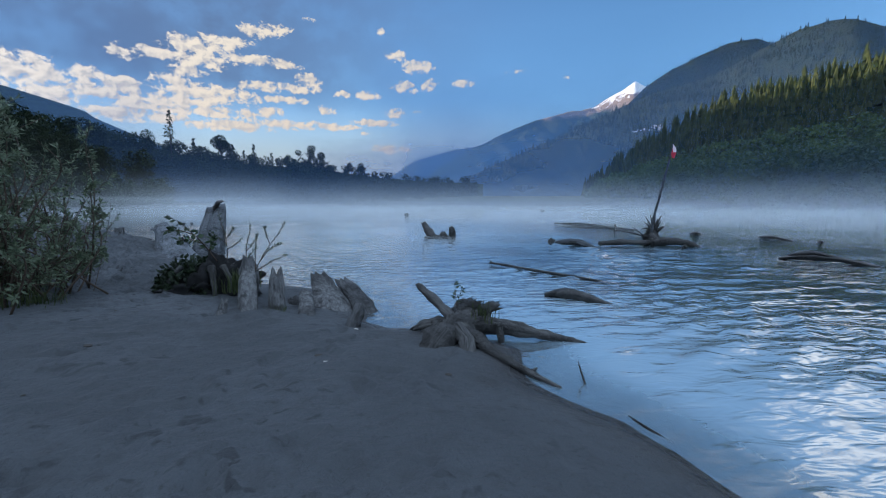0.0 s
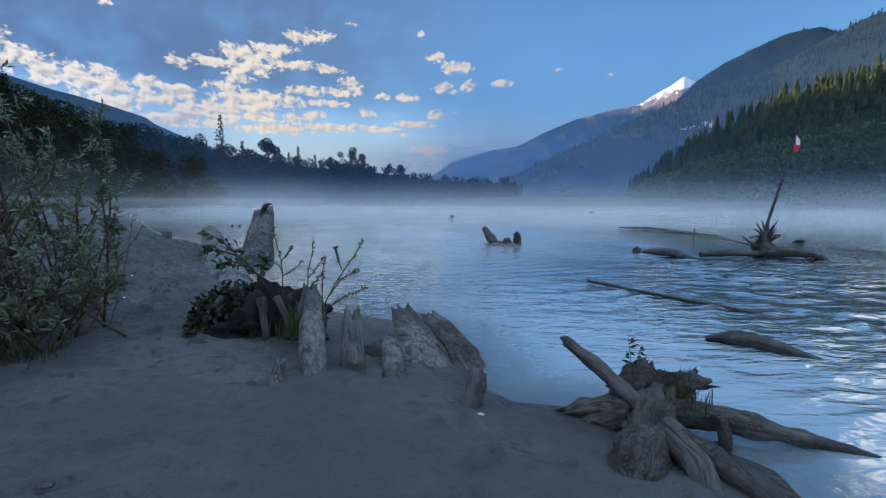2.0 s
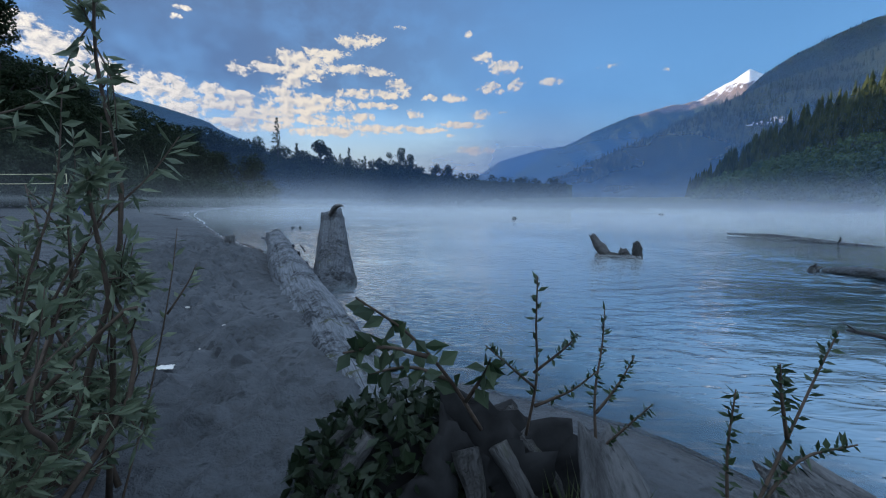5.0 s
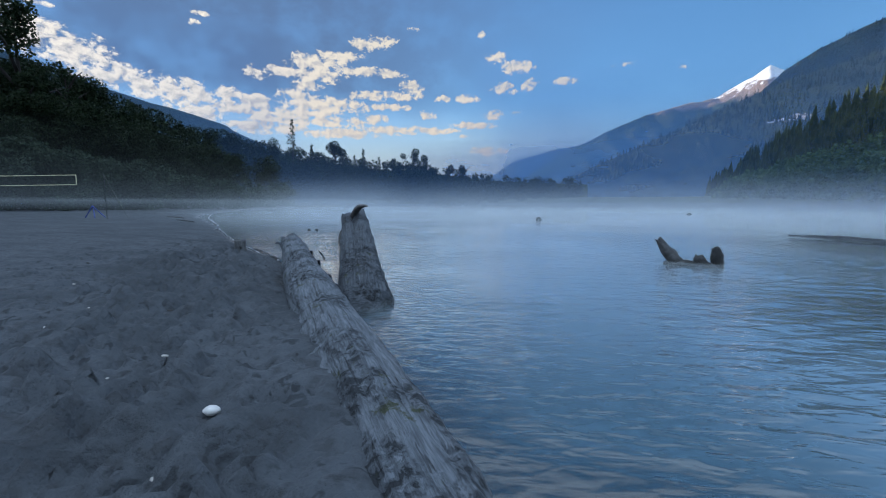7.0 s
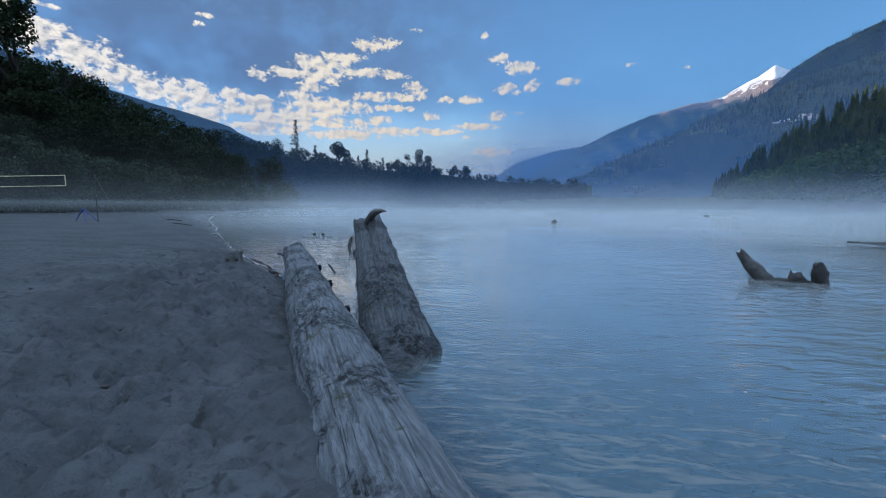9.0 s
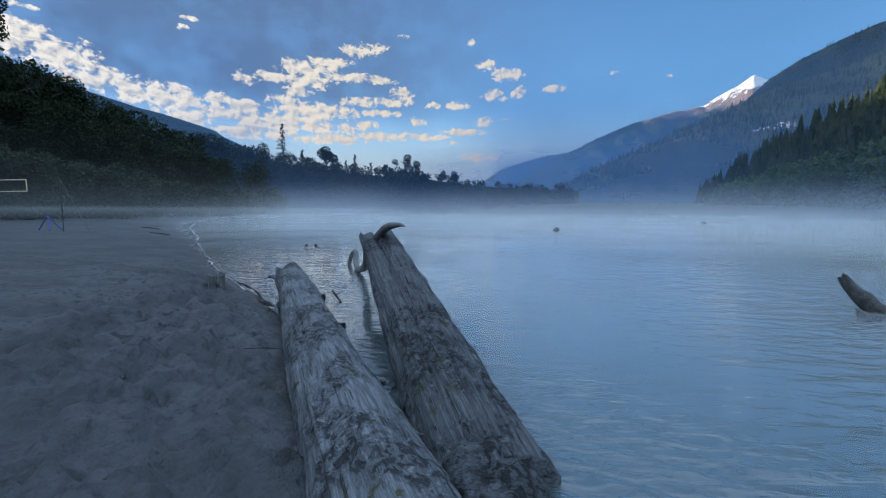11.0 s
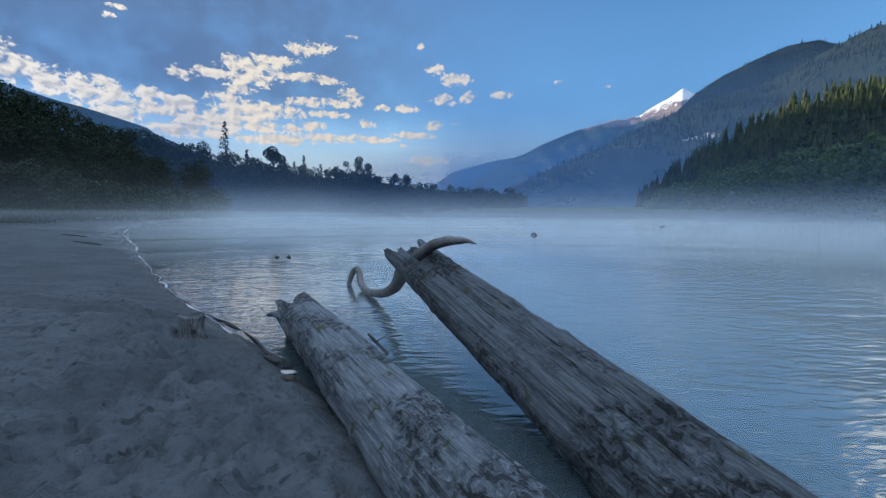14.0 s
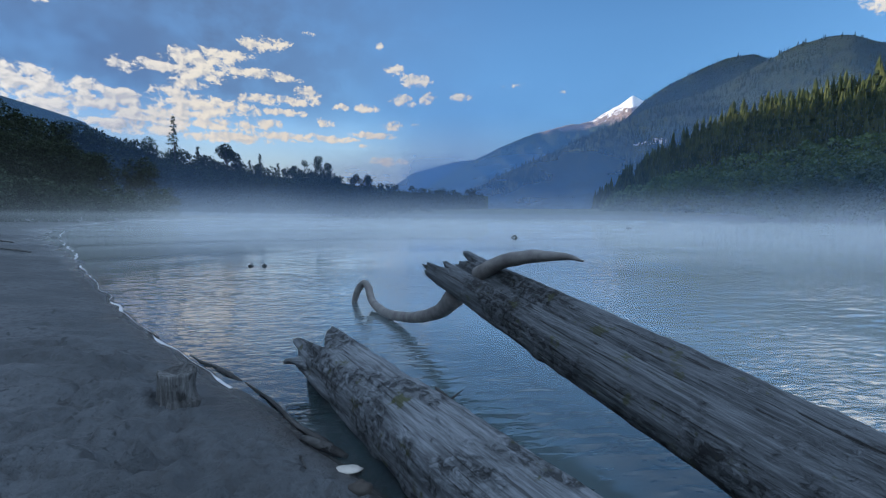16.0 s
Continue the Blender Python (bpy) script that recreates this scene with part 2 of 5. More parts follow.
def plain(name, col, rough=0.7, vary=0.3, scale=20):
    m, t, b = material(name, rough)
    n = noise_at(t, coords(t), scale, 5, 0.6)
    t.links.new(blend(t, smooth(t, n, 0.3, 0.7), tuple(x * (1 - vary) for x in col), col), b.inputs["Base Color"])
    bump(t, b, n, 0.3, 0.01)
    return m


def slope_material(name, low, high, rock=None, snow=0.0, scale=0.02, scar=None):
    """Forested or bare mountainside, in metres."""
    m, t, b = material(name, 0.95, 0.1)
    p = world_pos(t)
    trees = noise_at(t, p, scale * 4, 6, 0.7)
    stands = noise_at(t, p, scale * 0.25, 5, 0.6)
    col = blend(t, smooth(t, trees, 0.35, 0.68), low, high)
    col = blend(t, smooth(t, stands, 0.45, 0.65, 0.0, 0.55), col, tuple(x * 0.5 for x in low))
    z = height_of(t)
    if rock:
        edge = calc(t, "ADD", z, calc(t, "MULTIPLY", calc(t, "SUBTRACT", stands, 0.5), 260.0))
        col = blend(t, smooth(t, edge, rock[0], rock[0] + 60), col, rock[1])
        if snow:
            e2 = calc(t, "ADD", z, calc(t, "MULTIPLY", calc(t, "SUBTRACT", noise_at(t, p, 0.02, 6, 0.7), 0.5), 380.0))
            col = blend(t, smooth(t, e2, snow, snow + 30), col, (0.85, 0.87, 0.9))
    if scar:
        d = nd(t, "ShaderNodeVectorMath", operation="DISTANCE")
        t.links.new(p, d.inputs[0])
        d.inputs[1].default_value = scar[:3]
        near = smooth(t, d.outputs["Value"], scar[3] * 0.3, scar[3], 1.0, 0.0)
        col = blend(t, smooth(t, calc(t, "MULTIPLY", near, noise_at(t, p, 0.03, 5, 0.7)), 0.34, 0.40, 0.0, 0.9), col, (0.42, 0.40, 0.38))
    t.links.new(col, b.inputs["Base Color"])
    bump(t, b, trees, 1.0, 0.35 / scale)
    return m


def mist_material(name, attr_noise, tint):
    """Thin sheet of mist and haze: mostly clear, the rest scattering in the given tint; how dense is stored on the
    mesh.
    """
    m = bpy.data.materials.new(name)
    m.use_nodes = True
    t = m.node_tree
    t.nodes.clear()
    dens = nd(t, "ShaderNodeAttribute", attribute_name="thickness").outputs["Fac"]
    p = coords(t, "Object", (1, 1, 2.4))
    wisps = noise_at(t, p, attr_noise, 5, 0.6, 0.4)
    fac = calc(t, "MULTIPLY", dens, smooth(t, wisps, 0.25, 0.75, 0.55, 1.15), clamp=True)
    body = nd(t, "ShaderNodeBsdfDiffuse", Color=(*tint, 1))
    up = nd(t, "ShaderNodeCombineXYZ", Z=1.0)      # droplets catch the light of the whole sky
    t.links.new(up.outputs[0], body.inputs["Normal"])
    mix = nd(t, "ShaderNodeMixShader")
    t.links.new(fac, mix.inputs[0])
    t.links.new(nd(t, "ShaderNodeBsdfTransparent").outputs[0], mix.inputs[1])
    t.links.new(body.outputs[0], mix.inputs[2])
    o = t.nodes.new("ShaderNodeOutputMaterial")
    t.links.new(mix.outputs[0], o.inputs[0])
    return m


def water_material():
    m = bpy.data.materials.new("silty_river_water")
    m.use_nodes = True
    t = m.node_tree
    t.nodes.clear()
    p = world_pos(t)
    vec = t.nodes.new("ShaderNodeMapping")
    t.links.new(p, vec.inputs[0])
    vec.inputs["Rotation"].default_value = (0, 0, radians(14))
    vec.inputs["Scale"].default_value = (0.4, 1.0, 1.0)
    ripple = noise_at(t, vec.outputs[0], 7.0, 2, 0.5, 0.5)
    swell = noise_at(t, vec.outputs[0], 1.6, 2, 0.5, 0.6)
    depth = nd(t, "ShaderNodeAttribute", attribute_name="depth").outputs["Fac"]
    calm = calc(t, "MULTIPLY", smooth(t, noise_at(t, p, 0.16, 3, 0.5), 0.38, 0.62, 0.3, 1.0), smooth(t, depth, 0.1, 1.2, 0.5, 1.0))
    off = nd(t, "ShaderNodeVectorMath", operation="LENGTH")
    t.links.new(p, off.inputs[0])
    out_far = smooth(t, off.outputs["Value"], 8, 55, 1.0, 0.05)
    hgt = calc(t, "MULTIPLY", calc(t, "ADD", calc(t, "MULTIPLY", calc(t, "MULTIPLY", ripple, 1.15), out_far), calc(t, "MULTIPLY", swell, 0.75)), calc(t, "MULTIPLY", calm, out_far))
    bp = nd(t, "ShaderNodeBump", Strength=1.0, Distance=0.05)
    t.links.new(hgt, bp.inputs["Height"])
    murk = smooth(t, depth, 0.0, 0.22, 0.35, 1.0)
    silt = nd(t, "ShaderNodeBsdfDiffuse")
    where = t.nodes.new("ShaderNodeSeparateXYZ")
    t.links.new(p, where.inputs[0])
    # sky sheen off the point, painted in as a paler silt colour
    painted_sheen = calc(t, "MULTIPLY", smooth(t, where.outputs[0], 2.4, 5.5), smooth(t, where.outputs[1], 13, 6))
    shallow = blend(t, painted_sheen, (0.045, 0.078, 0.092), (0.26, 0.36, 0.43))
    deep = blend(t, calc(t, "MULTIPLY", painted_sheen, 0.5), (0.055, 0.098, 0.12), (0.18, 0.265, 0.325))
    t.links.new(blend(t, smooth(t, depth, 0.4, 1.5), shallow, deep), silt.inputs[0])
    body = nd(t, "ShaderNodeMixShader")
    t.links.new(murk, body.inputs[0])
    t.links.new(nd(t, "ShaderNodeBsdfTransparent").outputs[0], body.inputs[1])
    t.links.new(silt.outputs[0], body.inputs[2])
    gloss = nd(t, "ShaderNodeBsdfGlossy", Roughness=0.045)
    t.links.new(bp.outputs[0], gloss.inputs["Normal"])
    fr = nd(t, "ShaderNodeFresnel", IOR=1.5)
    t.links.new(bp.outputs[0], fr.inputs["Normal"])
    mix = nd(t, "ShaderNodeMixShader")
    t.links.new(calc(t, "MINIMUM", calc(t, "MULTIPLY", fr.outputs[0], 2.1), 0.95), mix.inputs[0])
    t.links.new(body.outputs[0], mix.inputs[1])
    t.links.new(gloss.outputs[0], mix.inputs[2])
    o = t.nodes.new("ShaderNodeOutputMaterial")
    t.links.new(mix.outputs[0], o.inputs[0])
    return m


SAND = sand_material()
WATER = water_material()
GREY = wood_material("weathered_grey_log", (0.178, 0.198, 0.22), (0.045, 0.051, 0.057), grain=(0.9, 14, 14), moss=0.9, cracks=0.6)
GREY2 = wood_material("weathered_dark_log", (0.112, 0.126, 0.141), (0.022, 0.025, 0.028), grain=(0.7, 17, 17), moss=0.7)
ROT = wood_material("rotten_grey_wood", (0.10, 0.104, 0.107), (0.026, 0.027, 0.028), grain=(1.2, 6, 6), cracks=0.6, flakes=0.35, along="Fibre")
ROOT = wood_material("grey_root_wood", (0.105, 0.106, 0.104), (0.022, 0.022, 0.022), grain=(2.2, 12, 12), moss=0.3, cracks=0.6, flakes=0.2, along="Fibre")
WETWOOD = wood_material("wet_dark_wood", (0.06, 0.061, 0.06), (0.016, 0.016, 0.016), grain=(4, 4, 4), rough=0.5, flakes=0.3, cracks=0.4)
SOIL = plain("dark_rotten_soil", (0.016, 0.0165, 0.017), 0.95, 0.6, 9)
SMOOTHROOT = plain("smooth_grey_root", (0.17, 0.165, 0.16), 0.75, 0.45, 6)
STEM = plain("brown_stem", (0.075, 0.055, 0.04), 0.8, 0.4, 30)
TRUNK = plain("dark_bark", (0.035, 0.03, 0.026), 0.9, 0.4, 2)
WILLOW = leaf_material("willow_leaf", (0.064, 0.095, 0.054), (0.19, 0.235, 0.145), spec=0.5)
SAPLING = leaf_material("sapling_leaf", (0.022, 0.042, 0.02), (0.048, 0.078, 0.034))
MOSSLEAF = leaf_material("low_dark_leaf", (0.013, 0.024, 0.012), (0.028, 0.045, 0.02))
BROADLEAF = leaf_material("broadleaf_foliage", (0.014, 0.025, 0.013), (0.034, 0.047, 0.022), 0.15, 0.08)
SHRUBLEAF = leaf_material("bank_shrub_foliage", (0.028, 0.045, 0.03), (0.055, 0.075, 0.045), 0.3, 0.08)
# the far bank's broadleaf, made lighter than BROADLEAF to look lit
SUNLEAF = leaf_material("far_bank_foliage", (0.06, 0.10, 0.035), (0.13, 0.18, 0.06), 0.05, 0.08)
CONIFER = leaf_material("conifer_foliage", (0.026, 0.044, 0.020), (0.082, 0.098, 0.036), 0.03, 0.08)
# darker than CONIFER: the mountain's shade is put into the colour
SHADECONIFER = leaf_material("shaded_conifer_foliage", (0.012, 0.022, 0.012), (0.034, 0.046, 0.022), 0.01, 0.05)
GRASS = leaf_material("grass_blade", (0.038, 0.06, 0.02), (0.085, 0.105, 0.04))


# ---- mesh helpers ----
def vnoise(p, seed=0):
    """Smooth value noise of points (n, 3), about -1 to 1."""
    p = np.asarray(p, float)
    i = np.floor(p).astype(np.int64)
    f = p - i
    f = f * f * (3 - 2 * f)
    total = np.zeros(len(p))
    for c in range(8):
        o = np.array([c & 1, c >> 1 & 1, c >> 2 & 1])
        k = i + o
        h = (k[:, 0] * 73856093 ^ k[:, 1] * 19349663 ^ k[:, 2] * 83492791 ^ (seed * 2654435 + 12345)) & 0x7FFFFFFF
        h = (h ^ h >> 13) * 1274126177 & 0x7FFFFFFF
        h = (h ^ h >> 16) & 0xFFFF
        w = np.prod(np.where(o == 1, f, 1 - f), axis=1)
        total += w * (h / 32767.5 - 1)
    return total


def fbm(p, octaves=4, seed=0, gain=0.5):
    p, amp, total = np.asarray(p, float), 1.0, 0.0
    for k in range(octaves):
        total = total + amp * vnoise(p, seed + k)
        p, amp = p * 2.03 + 17.3, amp * gain
    return total


def mesh(name, verts, faces, mat, parent=None, label="", soft=True):
    me = bpy.data.meshes.new(name)
    me.from_pydata(np.asarray(verts, float).tolist(), [], np.asarray(faces).tolist() if isinstance(faces, np.ndarray) else faces)
    me.materials.append(mat)
    if soft:
        me.polygons.foreach_set("use_smooth", np.ones(len(me.polygons), bool))
    me.update()
    ob = new(name, me)
    if parent is not None:
        ob.parent = parent
    if label:
        tagged(ob, label)
    return ob


def thing(name, place, label, category, group="", kind=""):
    ob = new(name)
    ob.location = place
    ob.empty_display_size = 0.1
    return tagged(ob, label, category, group, kind)


def grid_faces(rows, cols, wrap=False):
    r, c = np.meshgrid(np.arange(rows - 1), np.arange(cols if wrap else cols - 1), indexing="ij")
    d = (c + 1) % cols
    return np.stack([r * cols + c, r * cols + d, (r + 1) * cols + d, (r + 1) * cols + c], -1).reshape(-1, 4)


def spline(points, radii, steps):
    """A smooth line through points, with the radii along it."""
    p = np.column_stack([np.asarray(points, float), np.asarray(radii, float)])
    p = np.vstack([2 * p[0] - p[1], p, 2 * p[-1] - p[-2]])
    rows = []
    for k in range(1, len(p) - 2):
        for u in np.linspace(0, 1, steps, endpoint=False):
            a, b, c, d = p[k - 1], p[k], p[k + 1], p[k + 2]
            rows.append(0.5 * (2 * b + (c - a) * u + (2 * a - 5 * b + 4 * c - d) * u * u + (3 * b - a - 3 * c + d) * u**3))
    rows.append(p[-2])
    rows = np.array(rows)
    return rows[:, :3], np.maximum(rows[:, 3], 0.001)


def tube(points, radii, sides=10, steps=5, rough=0.0, freq=8.0, seed=0, flat=1.0, torn=0.0):
    """Verts and faces of a closed, gnarled tube. flat squeezes it sideways, torn breaks its far end."""
    line, rad = spline(points, radii, steps)
    tang = np.gradient(line, axis=0)
    tang /= np.linalg.norm(tang, axis=1)[:, None] + 1e-9
    up = np.array([0, 0, 1.0]) if abs(tang[0][2]) < 0.8 else np.array([0, 1.0, 0])
    verts, n = [], len(line)
    side = np.cross(tang[0], up)
    for k in range(n):
        side = side - tang[k] * (side @ tang[k])
        side /= np.linalg.norm(side)
        other = np.cross(side, tang[k])
        ang = np.linspace(0, 2 * np.pi, sides, endpoint=False)
        verts.append(line[k] + rad[k] * (np.cos(ang)[:, None] * side + flat * np.sin(ang)[:, None] * other))
    v = np.array(verts)
    if rough:
        flatv = v.reshape(-1, 3)
        ang = np.tile(np.arange(sides) / sides * 2 * np.pi, n)
        run = np.repeat(np.arange(n) / n, sides)
        size = np.repeat(rad, sides)
        turns = 4.2 if sides > 18 else 2.2
        ridges = fbm(np.column_stack([np.cos(ang) * turns, np.sin(ang) * turns, run * 2 + seed]), 3, seed)
        lumps = fbm(flatv * freq + seed * 3.1, 3, seed + 5)
        mid = np.repeat(line, sides, axis=0)
        v = (mid + (flatv - mid) * (1 + rough * (0.7 * ridges + 0.8 * lumps))[:, None])
        if torn:
            end = np.clip((run - 0.8) / 0.2, 0, 1)
            v += np.repeat(tang, sides, axis=0) * (end * torn * fbm(np.column_stack([np.cos(ang) * 3, np.sin(ang) * 3, ang * 0 + seed]), 2, seed + 9))[:, None]
    v = v.reshape(-1, 3)
    f = grid_faces(n, sides, True).tolist()
    a, b = len(v), len(v) + 1
    v = np.vstack([v, line[0], line[-1] - tang[-1] * (rad[-1] * 0.3 if torn else 0)])
    for k in range(sides):
        f.append([a, (k + 1) % sides, k])
        f.append([b, (n - 1) * sides + k, (n - 1) * sides + (k + 1) % sides])
    return v, f


def fibred(ob, points, radii, sides, steps, shift=0.0):
    """Stores how the wood's fibres run along a tube, in metres."""
    line, rad = spline(points, radii, steps)
    run = np.concatenate([[0], np.cumsum(np.linalg.norm(np.diff(line, axis=0), axis=1))])
    ang = np.arange(sides) / sides * 2 * np.pi
    c = np.column_stack([np.repeat(run, sides) + shift * 3.7, np.outer(rad, np.cos(ang)).ravel() + shift, np.outer(rad, np.sin(ang)).ravel()])
    c = np.vstack([c, (0 + shift * 3.7, shift, 0), (run[-1] + shift * 3.7, shift, 0)])
    at = ob.data.attributes.new("fibre", "FLOAT_VECTOR", "POINT")
    at.data.foreach_set("vector", c.astype(np.float32).ravel())
    return ob


def merged(pieces):
    """One vertex and face list out of several."""
    v, f, base = [], [], 0
    for pv, pf in pieces:
        v.append(np.asarray(pv, float))
        f.extend([[i + base for i in q] for q in (pf.tolist() if isinstance(pf, np.ndarray) else pf)])
        base += len(pv)
    return np.vstack(v), f


def leaves(at, length, width, rng, droop=0.2, aim=None):
    """Pointed, folded leaves at the given places: verts and faces, four corners and two faces each."""
    n = len(at)
    d = rng.normal(size=(n, 3)) if aim is None else aim + rng.normal(size=(n, 3)) * 0.55
    d[:, 2] -= droop
    d /= np.linalg.norm(d, axis=1)[:, None]
    s = np.cross(d, rng.normal(size=(n, 3)))
    s /= np.linalg.norm(s, axis=1)[:, None]
    up = np.cross(d, s)
    ln = length * rng.uniform(0.6, 1.2, n)[:, None]
    wd = width * rng.uniform(0.7, 1.2, n)[:, None]
    v = np.stack([at, at + d * ln * 0.45 + s * wd * 0.5 + up * wd * 0.15, at + d * ln, at + d * ln * 0.45 - s * wd * 0.5 + up * wd * 0.15], 1).reshape(-1, 3)
    k = np.arange(n)[:, None] * 4
    f = np.hstack([k, k + 1, k + 2, k, k + 2, k + 3]).reshape(-1, 3)
    return v, f


# ---- ground and water ----
SHORE = np.array([(6.6, -14), (6.3, -4), (6.04, -0.1), (5.94, 0.3), (5.72, 0.9), (5.45, 1.5), (5.5, 2.1), (4.9, 2.75), (4.2, 2.95), (3.95, 3.3), (4.05, 3.9),
                  (3.95, 4.6), (3.3, 5.4), (2.77, 5.7), (2.05, 6.0), (1.25, 6.2), (0.1, 7.9), (-1.7, 11.5), (-3.2, 14.3), (-4.25, 15.35), (-5.4, 16.6),
                  (-6.3, 17.7), (-7.7, 19.3), (-11.2, 24), (-17.4, 33.2), (-26, 45), (-34, 58), (-42, 75), (-48, 93), (-52, 118), (-50, 180), (-40, 320), (-10, 700)])
RISE = ((-400, -5), (-20, -3), (-5, -1.1), (-1.5, -0.38), (-0.4, -0.07), (0, 0.0), (0.25, 0.06), (0.6, 0.13), (1.2, 0.22), (2.5, 0.33), (5, 0.5), (15, 0.8), (40, 1.3),
        (70, 2.2), (110, 5), (300, 12), (3000, 20))


def shore_distance(x, y):
    """Metres inland of the waterline, negative over water."""
    p = np.column_stack([np.ravel(x), np.ravel(y)])
    best = np.full(len(p), 1e9)
    sign = np.ones(len(p))
    for a, b in zip(SHORE[:-1], SHORE[1:]):
        ab = b - a
        u = np.clip(((p - a) @ ab) / (ab @ ab), 0, 1)
        off = p - (a + u[:, None] * ab)
        d = np.hypot(off[:, 0], off[:, 1])
        cr = ab[0] * (p[:, 1] - a[1]) - ab[1] * (p[:, 0] - a[0])
        near = d < best
        best = np.where(near, d, best)
        sign = np.where(near, np.where(cr > 0, 1, -1), sign)
    return best * sign


def ground_height(x, y):
    x, y = np.ravel(np.asarray(x, float)), np.ravel(np.asarray(y, float))
    d = shore_distance(x, y)
    wob = fbm(np.column_stack([x * 0.9, y * 0.9, x * 0]), 3, 3) * 0.12
    d = d + np.where(np.abs(d) < 6, wob, 0)
    z = np.interp(d, [r[0] for r in RISE], [r[1] for r in RISE])
    land = np.clip(d / 0.5, 0, 1)
    z += land * (0.022 * fbm(np.column_stack([x * 1.3, y * 1.3, x * 0]), 3, 11))
    # the far bank of the river
    far = x * 0.62 + y * 0.45 - 175 + 8 * np.sin(y * 0.03)
    z = np.where(far > -30, np.maximum(z, np.interp(far, (-30, 0, 15, 100, 3000), (-3, 0, 2, 8, 30))), z)
    # the sand lies up against the beached log's landward side
    off = (x - 1.62 + 0.492 * (y - 4.45)) * 0.897 + 0.14
    z = z + 0.27 * np.exp(-(off / np.where(off < 0, 0.75, 0.24)) ** 2) * np.clip((9.7 - y) / 2.2, 0, 1) * np.clip((y - 3.9) / 0.8, 0, 1)
    # and is scoured out where the log lifts off it
    z = z - 0.07 * np.exp(-((off - 0.05) / 0.5) ** 2) * np.clip((y - 9.8) / 1.5, 0, 1) * np.clip((16.4 - y) / 1.0, 0, 1)
    return z


def stretch(lo, hi, step, reach, grow=1.22):
    mid = np.arange(lo, hi + step / 2, step)
    a, d, tail = hi, step, []
    while a < reach:
        d *= grow
        a += d
        tail.append(a)
    b, d, head = lo, step, []
    while b > -reach:
        d *= grow
        b -= d
        head.append(b)
    return np.array(head[::-1] + mid.tolist() + tail)


def build_ground():
    gx, gy = stretch(-6.5, 6.5, 0.05, 4200), stretch(-1.5, 18, 0.05, 4200)
    X, Y = np.meshgrid(gx, gy)
    x, y = X.ravel(), Y.ravel()
    z = ground_height(x, y)
    near = (np.abs(x) < 14) & (y > -4) & (y < 40)
    inland = np.clip(shore_distance(x, y) / 0.9 - 0.15, 0, 1) * near
    # trodden sand: crisp little ridges and hollows
    tread = fbm(np.column_stack([x * 3.1, y * 3.1, x * 0 + 4]), 4, 21, 0.55)
    path_wear = np.clip(1.2 - np.abs(x + 0.52 * (y - 5.5) + 0.6) / 2.6, 0.25, 1) * np.clip((y - 2.5) / 3, 0.2, 1)
    z += inland * path_wear * 0.14 * (np.abs(tread) * 1.3 - 0.35)
    rng = np.random.default_rng(5)
    for _ in range(760):
        fy = rng.uniform(-1, 22)
        fx = -0.52 * (fy - 5.5) - 0.9 + rng.normal() * 1.5 if fy > 3.5 else rng.uniform(0.2, 5.2)
        a = rng.normal() * 0.6 - 0.35
        m = (np.abs(x - fx) < 0.3) & (np.abs(y - fy) < 0.3)
        if not m.any() or shore_distance([fx], [fy])[0] < 0.5:
            continue
        dx, dy = x[m] - fx, y[m] - fy
        u, w = dx * math.cos(a) + dy * math.sin(a), -dx * math.sin(a) + dy * math.cos(a)
        q = (u / 0.06) ** 2 + (w / 0.14) ** 2
        deep = rng.uniform(0.03, 0.085) * (1 if fy > 3.5 else 0.5)
        z[m] += -deep * np.exp(-q * q) + deep * 0.45 * np.exp(-((np.sqrt(q) - 1.35) / 0.3) ** 2)
    # the hollow scoured round the root wad
    z -= 0.05 * np.exp(-(((x - 4.6) / 0.35) ** 2 + ((y - 2.1) / 0.3) ** 2)) * near
    ob = mesh("ground", np.column_stack([x, y, z]), grid_faces(len(gy), len(gx)), SAND)
    tagged(ob, "grey river sand beach with footprints and wet edge", "sand", kind="structure")


def growing(lo, hi, step, back, reach, grow_back, grow):
    """Evenly spaced in the middle, wider and wider towards both ends."""
    mid = np.arange(lo, hi + step / 2, step)
    a, d, tail = hi, step, []
    while a < reach:
        d *= grow
        a += d
        tail.append(a)
    b, d, head = lo, step, []
    while b > -back:
        d *= grow_back
        b -= d
        head.append(b)
    return np.array(head[::-1] + mid.tolist() + tail)


